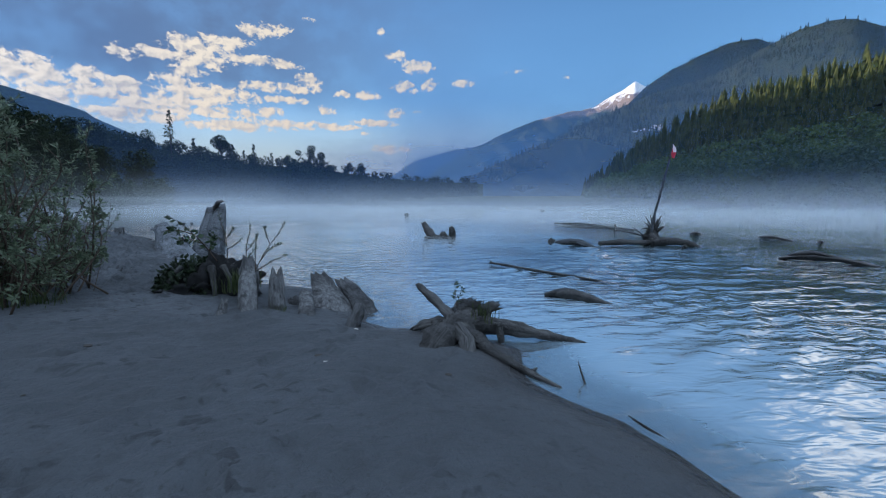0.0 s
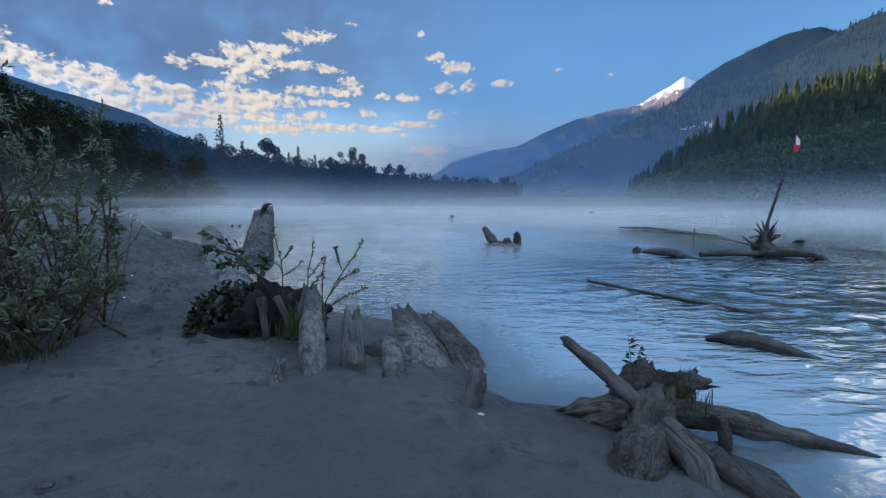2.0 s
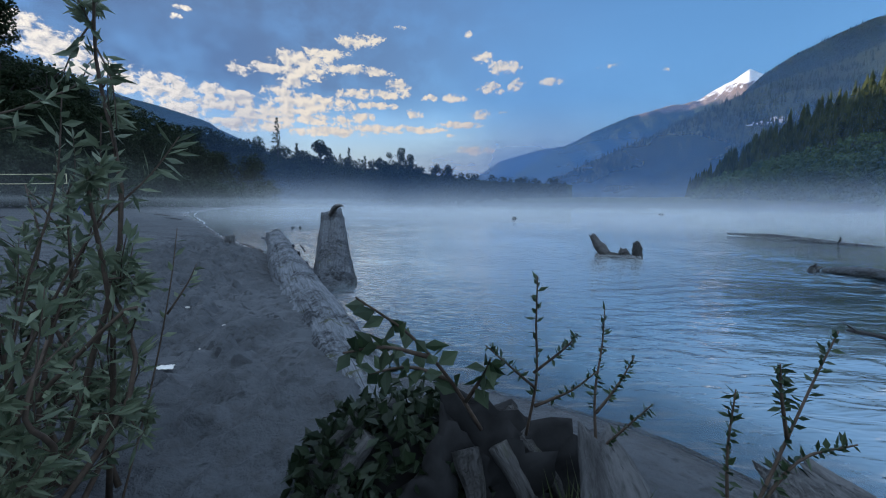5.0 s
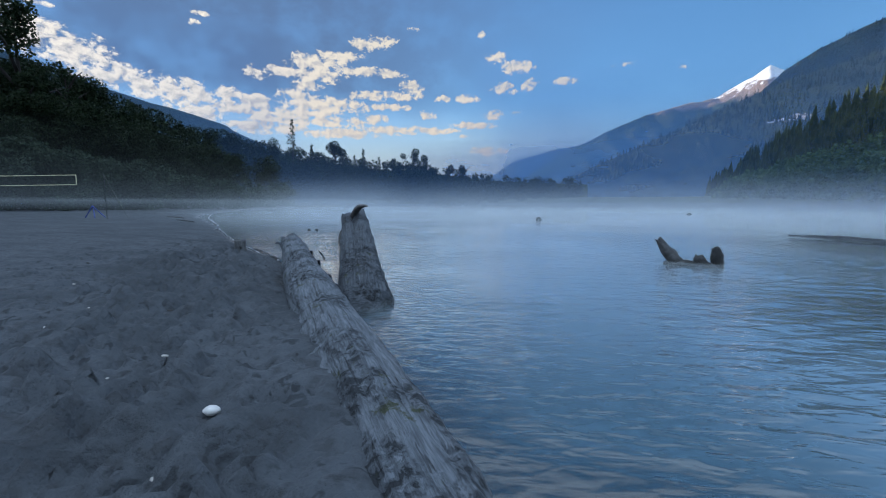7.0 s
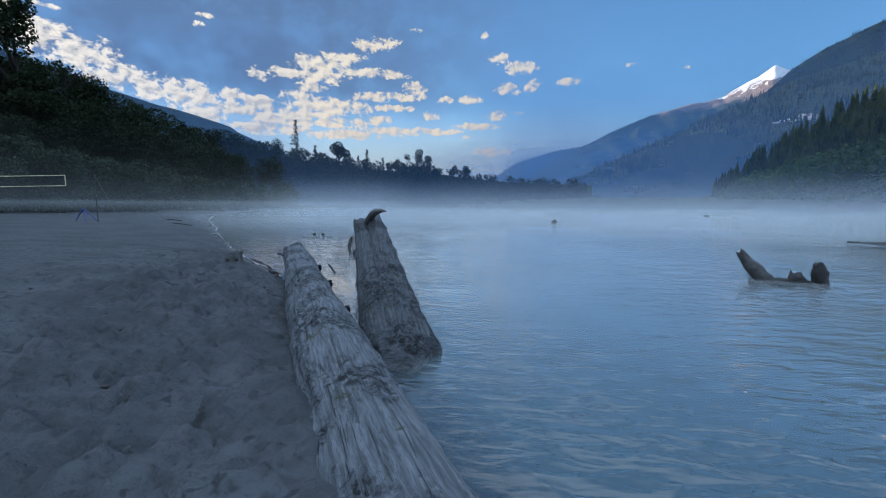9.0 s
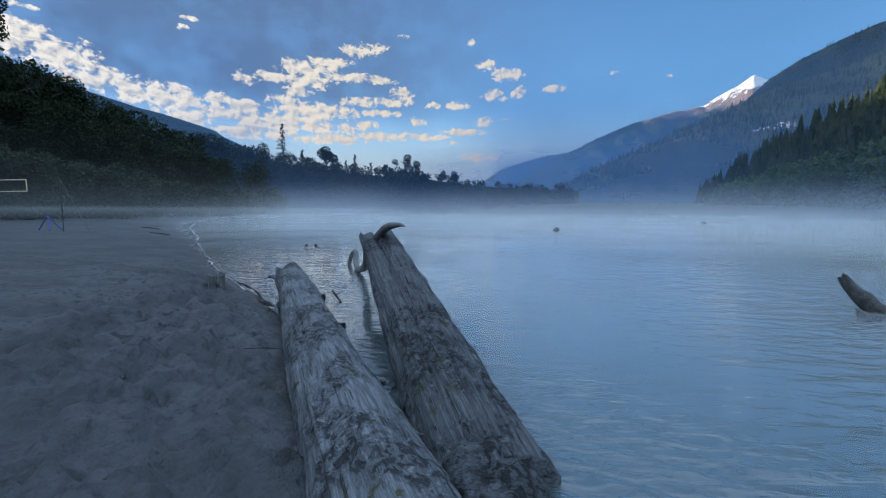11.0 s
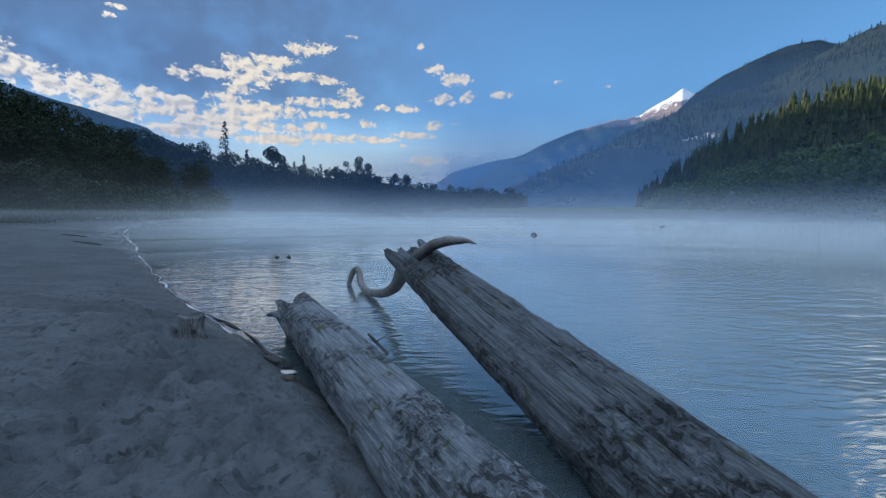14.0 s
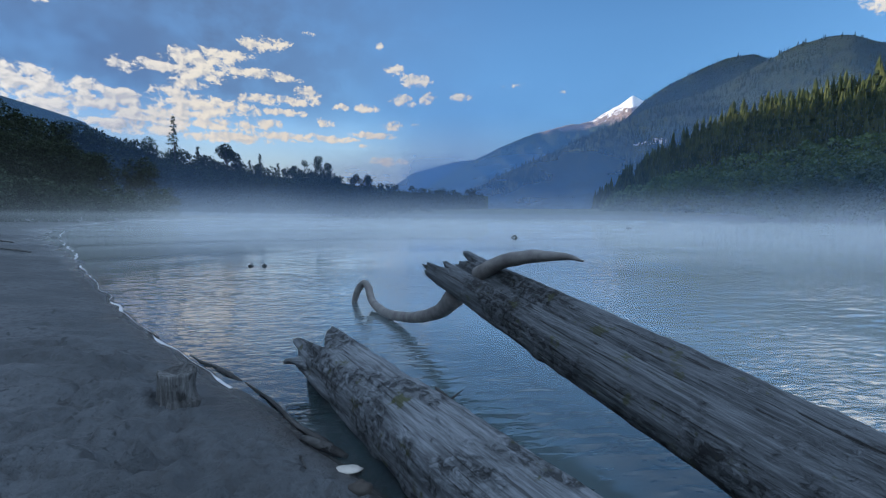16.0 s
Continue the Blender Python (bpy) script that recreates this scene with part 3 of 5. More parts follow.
def waves(x, y, cell):
    """Height of the river's surface: short wave trains before the wind, patchy, and a wavelet along the shore."""
    d = shore_distance(x, y)
    o = 0 * x
    wx = x + 0.5 * fbm(np.column_stack([x * 0.5, y * 0.5, o]), 2, 61)
    wy = y + 0.5 * fbm(np.column_stack([x * 0.4, y * 0.4, o]), 2, 62)
    patch = fbm(np.column_stack([x * 0.16 + y * 0.05, y * 0.22, o + 2]), 3, 63)
    rough = np.clip(0.85 + 0.8 * patch, 0.45, 1.15) * np.clip((-d - 0.3) / np.interp(x, (0, 5), (8.0, 1.6)), 0.2, 1) * np.clip(1.5 - np.hypot(x, y - 8) / 20, 0, 1)
    z = o.copy()
    for k, (length, aim, slope) in enumerate(((2.6, 8, 0.014), (1.35, -12, 0.036), (0.85, 20, 0.075), (0.55, -28, 0.15), (0.38, 5, 0.27))):
        kx, ky = math.sin(radians(aim)), math.cos(radians(aim))
        ph = 2 * math.pi / length
        own = np.clip(0.65 + 0.9 * vnoise(np.column_stack([x / length * 0.35, y / length * 0.25, o + k]), 70 + k), 0, 1.4)
        turn = 2.4 * fbm(np.column_stack([wx / length * 0.75, wy / length * 0.40, o + k]), 2, 90 + k)
        s = ph * (wx * kx + wy * ky) + turn
        z += slope / ph * own * (np.sin(s) - 0.25 * np.cos(2 * s)) * np.clip(1.75 - cell / length * 5, 0, 1)
    z *= rough * np.interp(x, (-5, 0, 4, 8, 11), (0.45, 0.75, 0.65, 0.8, 0.95))      # the bay and the slack below the point lie sheltered
    off = d + 0.30 + 0.12 * fbm(np.column_stack([x * 0.7, y * 0.7, o]), 2, 66)
    lap = 0.016 * np.exp(-(off / 0.09) ** 2) + 0.009 * np.exp(-((off + 0.42) / 0.12) ** 2)
    return z + np.clip(1.6 - cell * 7, 0, 1) * lap * np.clip(0.5 + fbm(np.column_stack([x * 0.5, y * 0.5, o + 7]), 2, 67), 0, 1)


def build_water():
    gx, gy = growing(-13, 12, 0.085, 4200, 4200, 1.12, 1.045), growing(-1.2, 27, 0.085, 4200, 4200, 1.2, 1.04)
    X, Y = np.meshgrid(gx, gy)
    x, y = X.ravel(), Y.ravel()
    cell = np.maximum(*np.meshgrid(np.gradient(gx), np.gradient(gy))).ravel()
    z = 0 * x
    near = cell < 0.6
    z[near] = waves(x[near], y[near], cell[near])
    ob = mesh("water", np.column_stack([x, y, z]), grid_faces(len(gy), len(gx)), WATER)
    at = ob.data.attributes.new("depth", "FLOAT", "POINT")
    at.data.foreach_set("value", np.clip(-ground_height(x, y), 0, 3).astype(np.float32))
    tagged(ob, "pale blue-green silty river with small ripples", "river", kind="structure")


def pale_shore_line():
    """A thin broken white line where the river laps the sand."""
    a, b = SHORE[:-1], SHORE[1:]
    run = np.concatenate([[0], np.cumsum(np.hypot(*(b - a).T))])
    s = np.arange(run[20], run[26], 0.06)
    px, py = np.interp(s, run, SHORE[:, 0]), np.interp(s, run, SHORE[:, 1])
    tx, ty = np.gradient(px), np.gradient(py)
    ln = np.hypot(tx, ty)
    nx, ny = -ty / ln, tx / ln
    offs = np.linspace(-0.7, 0.7, 57)
    hgt = np.array([ground_height(px + nx * o, py + ny * o) for o in offs])
    up = offs[np.argmin(np.abs(hgt - 0.004), axis=0)]
    up = np.convolve(np.pad(up, 4, mode="edge"), np.ones(9) / 9, mode="valid")
    wide = 0.026 * np.clip(0.5 + fbm(np.column_stack([s * 1.3, 0 * s, 0 * s]), 3, 81), 0.15, 1.1) * np.clip(s / 8 - run[20] / 8 + 0.7, 0, 1.7)
    cx, cy = px + nx * up, py + ny * up
    v = []
    for side, z in ((-1, 0.004), (0, 0.016), (1, 0.010)):
        w = side * wide
        v.append(np.column_stack([cx + nx * w, cy + ny * w, 0 * w + z]))
    tagged(mesh("pale_shore_line", np.vstack(v), grid_faces(3, len(s)), plain("pale_shore_edge", (0.5, 0.52, 0.54), 0.4, 0.4, 12)), "thin white edge along the waterline", "foam", kind="stuff")


build_ground()
build_water()
pale_shore_line()


# ---- mountains ----
EYE = np.array([0.0, 5.0])


def bearing(az, r):
    return EYE[0] + r * math.sin(radians(az)), EYE[1] + r * math.cos(radians(az))


def mountain(name, crest, base_r, mat, label, cols=160, rows=44, bulge=1.0, rough=0.05, seed=0, jag=0.22, scale=160.0):
    """A mountainside from its base at base_r (near end, far end) up to the crest: rows of bearing, height angle, distance."""
    crest = sorted(crest)
    az = np.array([c[0] for c in crest], float)
    a = np.linspace(az[0], az[-1], cols)
    top = np.interp(a, az, [c[1] for c in crest])
    far = np.interp(a, az, [c[2] for c in crest])
    low = np.linspace(base_r[0], base_r[1], cols)
    u = np.linspace(0, 1, rows)[:, None]
    r = low + (far - low) * u
    peak = far * np.tan(np.radians(top))
    z = -15 + (peak + 15) * u**bulge
    sx, cx = np.sin(np.radians(a)), np.cos(np.radians(a))
    x, y = EYE[0] + r * sx, EYE[1] + r * cx
    p = np.column_stack([x.ravel(), y.ravel(), z.ravel()]) / scale
    h = fbm(p * [1, 1, 0.4], 5, seed, 0.52).reshape(x.shape) * rough * np.maximum(peak, 40)
    gully = -np.abs(fbm(np.column_stack([x.ravel() / scale * 2.2, y.ravel() / scale * 0.5, 0 * x.ravel()]), 4, seed + 3)).reshape(x.shape) * rough * 1.3 * peak
    keep = np.sin(np.pi * np.clip(u, 0, 1)) ** 0.6
    z = z + (h + gully) * keep + h * jag * (u > 0.93)
    x = np.vstack([x, EYE[0] + (far + 0.5 * peak + 60) * sx])
    y = np.vstack([y, EYE[1] + (far + 0.5 * peak + 60) * cx])
    z = np.vstack([z, np.full((1, cols), -20.0)])
    ob = mesh(name, np.column_stack([x.ravel(), y.ravel(), z.ravel()]), grid_faces(rows + 1, cols), mat)
    tagged(ob, label, "mountain", kind="structure")
    return x[:rows], y[:rows], z[:rows]


def conifer(h, rng, tiers=5, sides=6):
    """Verts and faces of a ragged spruce with its foot at the origin."""
    v, f = [], []
    for k in range(tiers):
        z0, z1 = h * (0.08 + 0.8 * k / tiers), h * min(1.0, 0.08 + 0.8 * k / tiers + 0.42)
        r = h * 0.17 * (1 - k / tiers) ** 0.8 + h * 0.02
        b = len(v)
        for s in range(sides):
            a = 2 * math.pi * (s + rng.random() * 0.7) / sides
            q = r * rng.uniform(0.6, 1.2)
            v.append((q * math.cos(a), q * math.sin(a), z0 - h * 0.05 * rng.random()))
        v.append((rng.normal() * h * 0.008, rng.normal() * h * 0.008, z1))
        f += [[b + s, b + (s + 1) % sides, b + sides] for s in range(sides)]
    return np.array(v), f


def forest(name, spots, heights, mat, label, seed=0, kinds=8, tiers=5, sides=6):
    rng = np.random.default_rng(seed)
    shapes = [conifer(1.0, rng, tiers, sides) for _ in range(kinds)]
    v, f, base = [], [], 0
    for (x, y, z), h in zip(spots, heights):
        pv, pf = shapes[rng.integers(kinds)]
        a = rng.random() * 6.28
        c, s = math.cos(a), math.sin(a)
        q = pv * [h * rng.uniform(0.8, 1.2)] * np.array([1, 1, 1])
        v.append(np.column_stack([q[:, 0] * c - q[:, 1] * s + x, q[:, 0] * s + q[:, 1] * c + y, pv[:, 2] * h + z]))
        f.append(np.array(pf) + base)
        base += len(pv)
    ob = mesh(name, np.vstack(v), np.vstack(f), mat, soft=False)
    return tagged(ob, label, "trees", kind="stuff")


def scatter(xyz, n, rng, lo=0.03, hi=0.97):
    """Places on a mountainside grid, spread evenly over its rows and columns."""
    x, y, z = xyz
    R, C = x.shape
    i, j = rng.uniform(lo * (R - 1), hi * (R - 1), n), rng.uniform(0, C - 1.001, n)
    a, b = np.minimum(i.astype(int), R - 2), j.astype(int)
    u, w = i - a, j - b

    def at(g):
        return (g[a, b] * (1 - u) * (1 - w) + g[a + 1, b] * u * (1 - w) + g[a, b + 1] * (1 - u) * w + g[a + 1, b + 1] * u * w)
    return np.column_stack([at(x), at(y), at(z)])


SLOPE_FAR = slope_material("far_blue_slope", (0.03, 0.045, 0.035), (0.05, 0.065, 0.05), scale=0.006)
SLOPE_SNOW = slope_material("snow_capped_slope", (0.025, 0.042, 0.022), (0.05, 0.07, 0.035), rock=(540, (0.24, 0.19, 0.16)), snow=675, scale=0.01)
SLOPE_MID = slope_material("forested_slope", (0.014, 0.024, 0.014), (0.034, 0.048, 0.024), scale=0.02, scar=(bearing(33.6, 1400)[0], bearing(33.6, 1400)[1], 235, 95))
SLOPE_NEAR = slope_material("near_forested_slope", (0.018, 0.030, 0.012), (0.045, 0.062, 0.022), scale=0.05)

mountain("mountain_1", [(-4, 2.0, 3900), (1.7, 3.6, 3900), (4.4, 5.4, 3900), (6.2, 5.9, 3900), (9.2, 6.7, 3900), (12.2, 7.2, 3800), (20, 7.0, 3800)], (2900, 2900), SLOPE_FAR,
         "hazy blue far mountain ridge", 120, 24, rough=0.04, seed=4, scale=500)
mountain("mountain_2", [(4, 2.0, 2600), (8, 4.5, 2700), (12.2, 7.0, 2800), (15.8, 8.9, 2900), (19, 10.0, 3000), (22.1, 10.8, 3100), (24.8, 11.3, 3200), (27.3, 11.8, 3300), (29, 12.5, 3300), (30.4, 13.1, 3300), (31.2, 13.8, 3300),
                        (31.8, 14.3, 3300), (33, 13.6, 3300), (36, 12.6, 3300), (44, 11, 3300)], (1900, 1900), SLOPE_SNOW,
         "snow-capped mountain with sunlit rocky peak", 260, 60, rough=0.07, seed=9, jag=0.45, scale=300)
back_ridge = mountain("mountain_3", [(26, 6, 2300), (30, 10.5, 2300), (33, 13.4, 2300), (35.5, 14.9, 2300), (38.6, 16.1, 2300), (41, 16.8, 2300), (43.5, 16.8, 2300), (44.6, 16.2, 2300), (48, 15, 2300), (60, 12, 2300)], (2120, 2120), SLOPE_MID,
         "hazy forested ridge behind the mountainside", 160, 30, rough=0.04, seed=17, jag=0.12, scale=300)
mid = mountain("mountain_4", [(8, 1.5, 1500), (11, 3.0, 1500), (15.2, 4.9, 1600), (21.7, 7.7, 1700), (27, 9.9, 1750), (30, 11.2, 1780), (33.7, 12.6, 1800), (38, 13.4, 1800), (41.4, 14.4, 1800), (44.6, 15.9, 1800),
                              (46.9, 16.9, 1800), (49.4, 17.1, 1750), (51, 16.9, 1700), (53, 15.8, 1700), (58, 15, 1700), (75, 13, 1700), (100, 10, 1700)], (950, 700), SLOPE_MID,
               "dark forested mountainside with pale rock scar", 300, 70, rough=0.07, seed=15, jag=0.12, scale=260)
near = mountain("hill_right", [(27, 0.8, 520), (30.6, 4.0, 560), (34.7, 7.2, 600), (39.1, 10.0, 620), (43.1, 11.2, 620), (46.4, 11.8, 620), (49.7, 12.2, 620), (53, 13.4, 620), (60, 14.5, 620), (80, 14, 620), (110, 10, 620)],
                (330, 300), SLOPE_NEAR, "steep conifer-covered hillside over the river", 160, 40, rough=0.05, seed=22, scale=90)
mountain("ridge_left", [(-20, 4, 2000), (-30.4, 8.4, 2000), (-31.2, 9.0, 2000), (-34.1, 9.8, 2000), (-36.8, 10.4, 2000), (-38.3, 10.6, 2000), (-41.7, 11.5, 2000), (-46, 12.6, 2000), (-52, 14.5, 2000), (-60, 16, 2000), (-80, 17, 1900),
                        (-110, 16, 1800), (-150, 13, 1800)], (1300, 1200), SLOPE_MID, "blue shaded ridge behind the woods", 200, 30, rough=0.05, seed=31, scale=300)
mountain("hills_behind", [(100, 10, 1700), (130, 9, 1700), (170, 8, 1800), (210, 13, 1800)], (900, 900), SLOPE_MID, "forested hills closing the valley", 80, 16, rough=0.05, seed=41, scale=300)

rng = np.random.default_rng(7)
spots = scatter(near, 3600, rng, 0.02, 1.0)
spots = spots[spots[:, 2] > 2]
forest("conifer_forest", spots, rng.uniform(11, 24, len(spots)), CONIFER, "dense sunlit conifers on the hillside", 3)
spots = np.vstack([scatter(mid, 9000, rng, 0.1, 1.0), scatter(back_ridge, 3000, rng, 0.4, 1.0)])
forest("mountain_forest", spots, rng.uniform(10, 22, len(spots)), SHADECONIFER, "distant conifer forest on the mountain", 4, 6, 2, 5)


# ---- woods ----
def crown_cloud(places, radii, density, size, rng):
    """Leaf clumps spread through lumps of a crown."""
    at = []
    for p, r in zip(places, radii):
        n = max(6, int(density * r * r))
        d = rng.normal(size=(n, 3))
        d /= np.linalg.norm(d, axis=1)[:, None]
        at.append(p + d * (r * rng.uniform(0.55, 1.05, n) ** 0.5)[:, None] * [1, 1, 0.9])
    at = np.vstack(at)
    return leaves(at, size, size * 0.8, rng, 0.0)


def tree_lumps(foot, h, spread, rng, lumps=14, low=0.3):
    c, r = [], []
    for k in range(lumps):
        u = rng.uniform(low, 1.0)
        wide = spread * math.sin(math.pi * min(1, (u - low) / (1 - low) * 0.75 + 0.2))
        a, q = rng.random() * 6.28, rng.random() ** 0.5
        c.append((foot[0] + wide * q * math.cos(a), foot[1] + wide * q * math.sin(a), foot[2] + h * u * 0.93))
        r.append(spread * rng.uniform(0.28, 0.5))
    return np.array(c), np.array(r)


def wood(name, spots, mat, label, seed, grain=0.006, fill=20, lumps=20, low=0.1):
    rng = np.random.default_rng(seed)
    v, f, base = [], [], 0
    for x, y, h, spread in spots:
        z = float(ground_height([x], [y])[0])
        size = max(0.3, grain * math.hypot(x, y - 5))
        c, r = tree_lumps((x, y, z), h, spread, rng, lumps, low)
        pv, pf = crown_cloud(c, r, fill / size**2, size, rng)
        v.append(pv)
        f.append(pf + base)
        base += len(pv)
    return tagged(mesh(name, np.vstack(v), np.vstack(f), mat, soft=False), label, "trees", kind="stuff")


rng = np.random.default_rng(12)
WOODLINE = [(-62, 15.5, 95), (-50, 13.2, 95), (-47, 13.6, 100), (-43.2, 13.0, 110), (-41.7, 11.8, 120), (-39.3, 11.0, 130), (-37.4, 9.6, 150), (-33.6, 8.4, 180), (-30, 8.2, 200),
            (-26.4, 7.4, 215), (-23.8, 7.0, 225), (-18.3, 6.3, 250), (-14.7, 5.7, 270), (-8.1, 5.3, 330), (-3.6, 4.6, 380), (0.2, 4.0, 430), (4, 3.6, 480), (7.5, 3.4, 520), (14, 3.0, 560)]
wl = np.array(WOODLINE)
spots = []
for a in np.arange(-62, 14, 0.8):
    for k in range(2):
        b = a + rng.normal() * 0.4
        top, r = np.interp(b, wl[:, 0], wl[:, 1]), np.interp(b, wl[:, 0], wl[:, 2])
        r = r * (1 - 0.16 * k) + rng.normal() * 3
        h = r * math.tan(radians(top * (1 - 0.22 * k) + rng.normal() * 0.13)) + 1.5
        x, y = bearing(b, r)
        g = float(ground_height([x], [y])[0])
        spots.append((x, y, max(4, h - g), max(2.2, h * 0.22)))
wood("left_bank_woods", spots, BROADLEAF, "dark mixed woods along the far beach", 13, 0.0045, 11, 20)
mountain("wooded_bank", [(a, e * 0.84, r * 1.12) for a, e, r in WOODLINE], (70, 560), SLOPE_NEAR, "added dark wooded bank behind the beach", 120, 14, rough=0.03, seed=47, scale=30)
spots = []
for a in np.arange(-62, -24, 0.55):
    r = np.interp(a, (-62, -50, -40, -30, -24), (48, 55, 68, 105, 150)) + rng.normal() * 2
    top = np.interp(a, (-62, -50.3, -46, -43.5, -40, -37, -28.5), (6.5, 5.9, 5.6, 4.8, 4.0, 3.5, 2.0)) + rng.normal() * 0.35
    x, y = bearing(a, r)
    spots.append((x, y, max(1.8, r * math.tan(radians(top)) + 1.5 - float(ground_height([x], [y])[0])), 2.2))
wood("bank_shrubs", spots, SHRUBLEAF, "grey-green shrubs at the back of the beach", 14, 0.006, 16, 12, 0.03)
spots = []
for a in np.arange(29, 75, 0.5):
    for k in range(2):
        r = np.interp(a, (29, 36, 46, 75), (330, 290, 240, 200)) * (1 + 0.08 * k) + rng.normal() * 4
        top = np.interp(a, (29, 31.4, 36.5, 40.6, 45.6, 50.5, 60), (2.4, 3.5, 5.3, 6.6, 7.4, 8.4, 9)) * (0.72 + 0.28 * k) + rng.normal() * 0.3
        x, y = bearing(a + rng.normal() * 0.2, r)
        spots.append((x, y, max(4, r * math.tan(radians(top)) + 1.5 - float(ground_height([x], [y])[0])), r * 0.02))
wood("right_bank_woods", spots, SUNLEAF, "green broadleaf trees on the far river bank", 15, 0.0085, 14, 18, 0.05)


def broadleaf_tree(a, r, top, spread, seed, label, low=0.35, lumps=18, density=44, size=0.75):
    rng = np.random.default_rng(seed)
    x, y = bearing(a, r)
    z = float(ground_height([x], [y])[0])
    h = r * math.tan(radians(top)) + 1.5 - z
    tree = thing("tree", (x, y, z - 0.3), label, "tree", "trees on the skyline")
    tv, tf = tube([(0, 0, 0), (0.1, 0, h * 0.4), (0.0, 0.1, h * 0.92)], [h * 0.02, h * 0.014, 0.06], 7, 4)
    trunk = mesh("trunk", tv, tf, TRUNK, tree)
    for k in range(7):
        u, q = rng.uniform(0.35, 0.8), rng.random() * 6.28
        mesh("limb", *tube([(0, 0, h * u), (spread * 0.5 * math.cos(q), spread * 0.5 * math.sin(q), h * (u + 0.1)), (spread * 0.9 * math.cos(q), spread * 0.9 * math.sin(q), h * (u + 0.14))],
                          [h * 0.009, h * 0.006, 0.03], 5, 3), TRUNK, trunk)
    c, rr = tree_lumps((0, 0, 0), h, spread, rng, lumps, low)
    mesh("crown", *crown_cloud(c, rr * 0.8, density, size, rng), BROADLEAF, tree, soft=False)


# unseen bank added to block light from behind and left, so sand relief shows
mountain("light_block_bank", [(-180, 16, 60), (-120, 20, 55), (-90, 22, 60), (-66, 18, 75)], (38, 45), SLOPE_NEAR, "added dark wooded bank behind the beach", 60, 12, rough=0.05, seed=49, scale=20)
broadleaf_tree(-18.6, 245, 8.0, 8.5, 51, "rounded broadleaf tree standing over the woods", 0.2, 30)
broadleaf_tree(-26.0, 215, 8.2, 6.0, 52, "thin-crowned tree standing over the woods", 0.2, 22, 16)
broadleaf_tree(-8.4, 325, 7.3, 10.0, 53, "broadleaf tree in a clump over the woods", 0.15, 26)
broadleaf_tree(-9.9, 330, 6.8, 6.0, 54, "slim broadleaf tree over the woods", 0.15, 22)
broadleaf_tree(-7.0, 335, 6.6, 8.0, 55, "broadleaf tree in a clump over the woods", 0.15, 22)
broadleaf_tree(-3.3, 375, 5.4, 8.0, 56, "small spreading tree over the woods", 0.15, 22)
broadleaf_tree(-1.9, 385, 5.3, 8.0, 57, "small spreading tree over the woods", 0.15, 22)
broadleaf_tree(-11.3, 320, 6.3, 7.0, 58, "broadleaf tree over the woods", 0.15, 22)
broadleaf_tree(-48.6, 88, 19.6, 5.2, 59, "tall dark broadleaf tree at the wood's edge", 0.2, 44, 60, 0.55)
broadleaf_tree(-45.3, 96, 13.9, 4.0, 60, "dark broadleaf tree at the wood's edge", 0.3, 20, 34, 0.6)
broadleaf_tree(-30.6, 200, 8.5, 4.5, 62, "thin tree over the woods", 0.2, 16, 20)
def spruce_tree(a, r, top, wide, seed, label, bare=0.15, boughs=120):
    rng = np.random.default_rng(seed)
    x, y = bearing(a, r)
    z = float(ground_height([x], [y])[0])
    h = r * math.tan(radians(top)) + 1.5 - z
    tree = thing("spruce_tree", (x, y, z - 0.3), label, "tree", "trees on the skyline")
    mesh("trunk", *tube([(0, 0, 0), (0.1, 0, h * 0.5), (0, 0, h)], [h * 0.012, h * 0.008, 0.04], 6, 2), TRUNK, tree)
    at, aim = [], []
    for k in range(boughs):
        u = bare + (1 - bare) * (k + rng.random()) / boughs
        q, reach = rng.random() * 6.28, h * wide * (1.01 - u) * rng.uniform(0.35, 1.25)
        n = max(3, int(reach / 0.35))
        w = (np.arange(n) + rng.random(n)) / n * reach
        at.append(np.column_stack([w * math.cos(q), w * math.sin(q), h * u - 0.22 * w + rng.normal(size=n) * 0.2]))
        aim.append(np.tile([math.cos(q), math.sin(q), -0.3], (n, 1)))
    mesh("crown", *leaves(np.vstack(at), 1.0, 0.6, rng, 0.3, np.vstack(aim)), BROADLEAF, tree, soft=False)


spruce_tree(-23.7, 205, 10.4, 0.19, 63, "tall ragged spruce standing over the woods", 0.2, 150)
for a, top, r in ((-15.0, 7.1, 270), (-21.5, 7.4, 240), (-16.2, 6.3, 270), (-13.0, 6.1, 290)):
    spruce_tree(a, r, top, 0.21, int(a * -10), "dark spruce standing over the woods", 0.1, 210)


